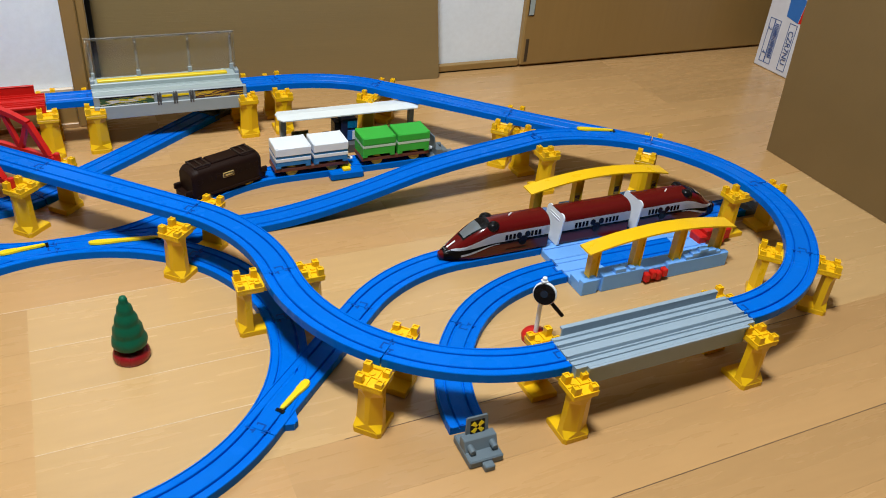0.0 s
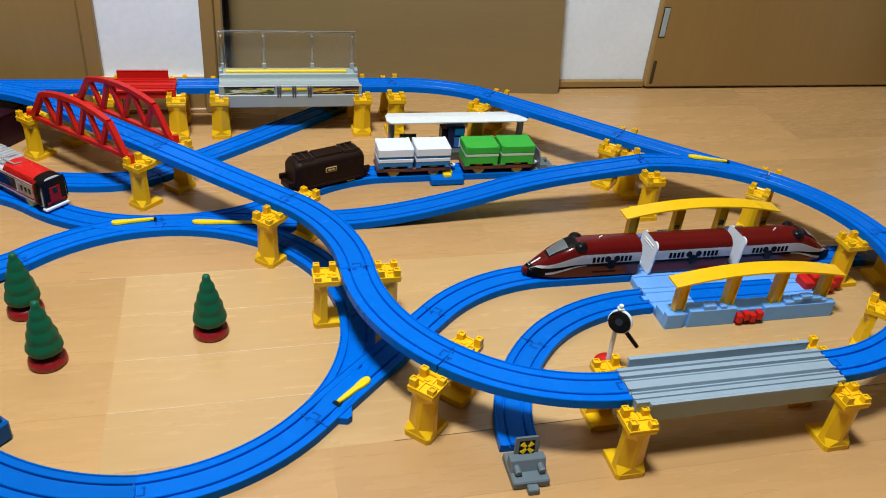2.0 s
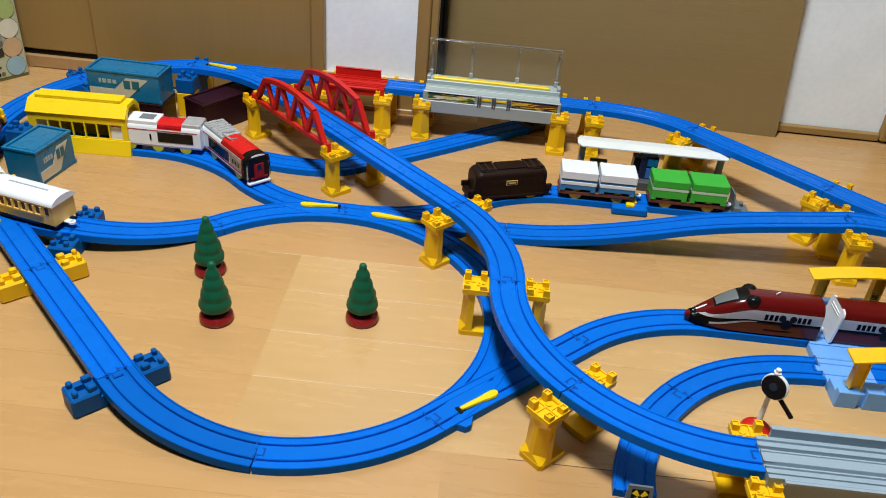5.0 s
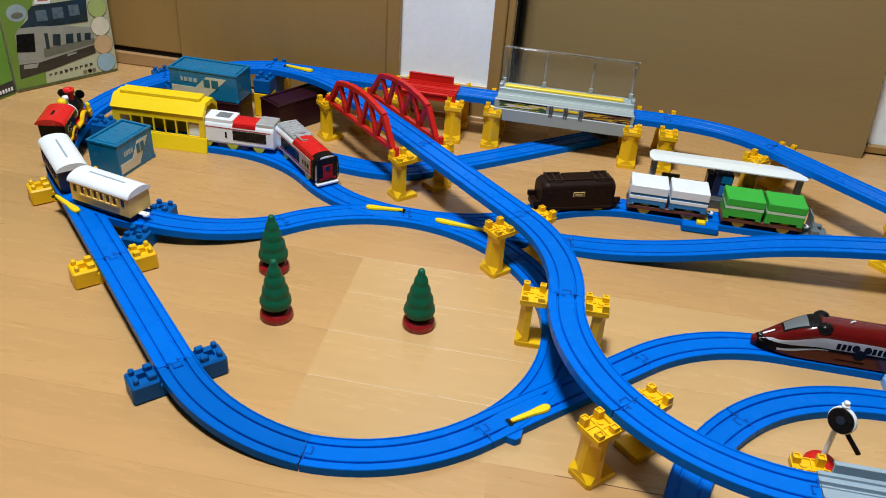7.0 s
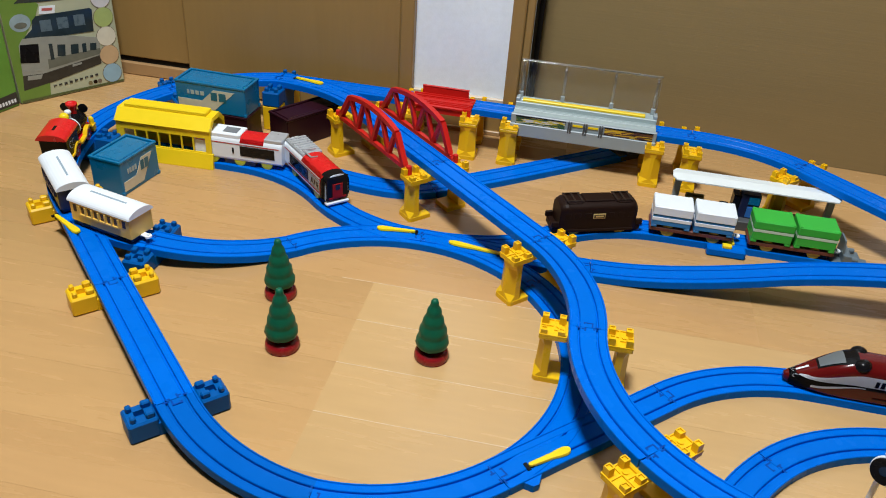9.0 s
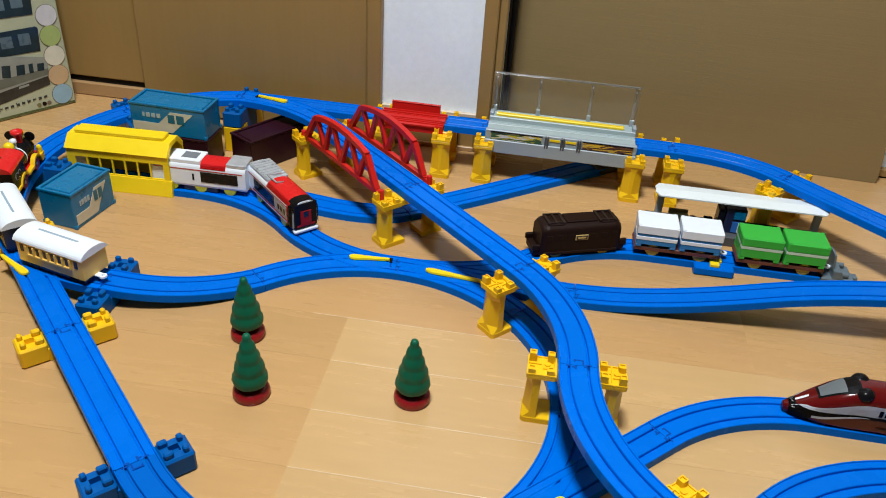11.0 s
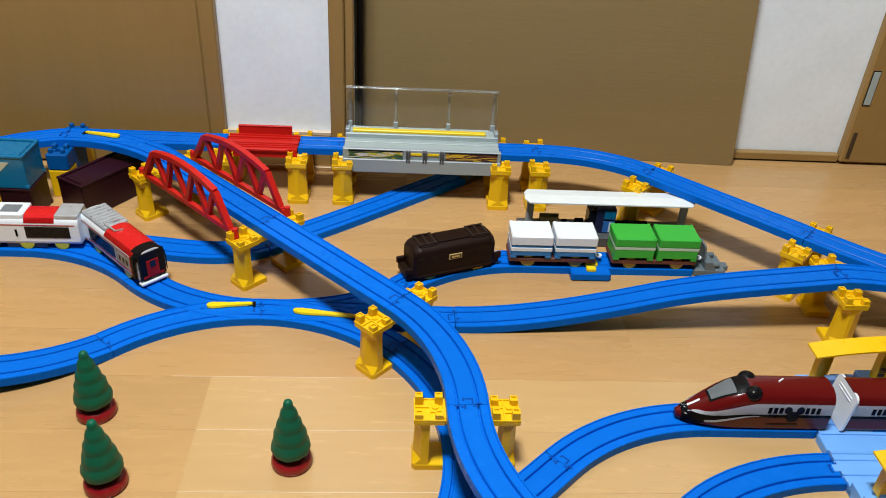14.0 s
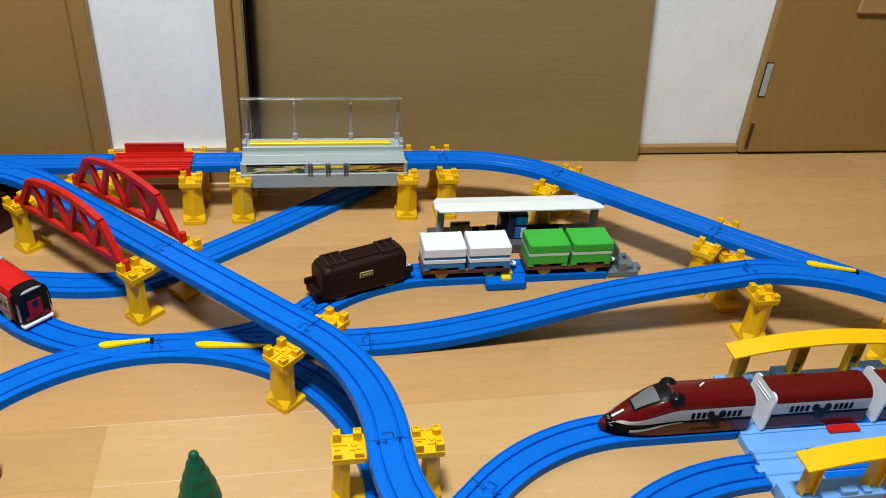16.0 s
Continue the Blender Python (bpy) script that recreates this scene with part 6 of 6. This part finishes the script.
part("window_print", prism_xz([(0.0, 0.066), (0.064, 0.076), (0.066, 0.088), (0.0, 0.082)], -0.0009, 0.0002), BLACK, toy_box2)

# ---- floor boards ----
STRIP = 0.0743


def floor_board(length):
    return box(-length / 2, -STRIP / 2 + 0.00006, -0.012, length / 2, STRIP / 2 - 0.00006, 0)


fm = pose(-0.2487, 0.7599, 0, 0, 0, FLOOR_TURN)
TINTS = [WOOD_FLOOR, mat("maple_floor_pale", (0.515, 0.330, 0.145), 0.24, var=0.07, scale=12, bump=0.04, bscale=120, island=0.07, stretch=(1, 8, 8)), mat("maple_floor_warm", (0.472, 0.277, 0.114), 0.27, var=0.07, scale=12, bump=0.04, bscale=120, island=0.07, stretch=(1, 8, 8))]
board_meshes = []
for material in TINTS:
    me = bpy.data.meshes.new("floor_board")
    bm = floor_board(0.9)
    bmesh.ops.recalc_face_normals(bm, faces=bm.faces)
    bm.to_mesh(me)
    bm.free()
    me.materials.append(material)
    board_meshes.append(me)
for r in range(-14, 17):
    band = (r + 3) // 4
    off = (0.0, 0.45, 0.2)[band % 3]
    for c in range(-4, 4):
        pick = 1 if (band, c) == (0, 0) else 2 if (band, c) in ((-1, -1), (-1, 0)) else 0 if (band, c) == (0, -1) else random.Random(band * 31 + c * 7).choice((0, 0, 1, 2))
        ob = new("floor_board", board_meshes[pick])
        ob.parent = floor
        ob.matrix_local = fm @ pose(off + c * 0.9 + 0.45, (r + 0.5) * STRIP, 0)
far = bmesh.new()
for r in range(-54, -14):
    off = (0.0, 0.45, 0.2)[(r + 3) // 4 % 3]
    for c in range(-4, 4):
        add_box(far, off + c * 0.9, r * STRIP + 0.0001, -0.012, off + c * 0.9 + 0.9, (r + 1) * STRIP - 0.0001, 0)
far.transform(fm)
part("far_boards", far, WOOD_FLOOR, floor)
# lamp glints painted as pale strips along one panel's grooves, dark grooves between panels
GLINT = mat("groove_glint", (0.70, 0.56, 0.38), 0.3, var=0.15, scale=60)
for r in (-2, -1, 0, 1):
    bm = box(0.0 if r < 1 else -0.04, r * STRIP - 0.00033, -0.001, 0.235, r * STRIP + 0.00033, 0.0002)
    bm.transform(fm)
    part("pale_groove", bm, GLINT, floor)
for r, x0, x1 in ((-3, 0.26, 0.9), (-5, 0.30, 1.6)):
    bm = box(x0, r * STRIP - 0.0004, -0.001, x1, r * STRIP + 0.0004, 0.0002)
    bm.transform(fm)
    part("dark_groove", bm, GROOVE := mat("dark_groove_brown", (0.10, 0.055, 0.025), 0.6, var=0.2), floor)
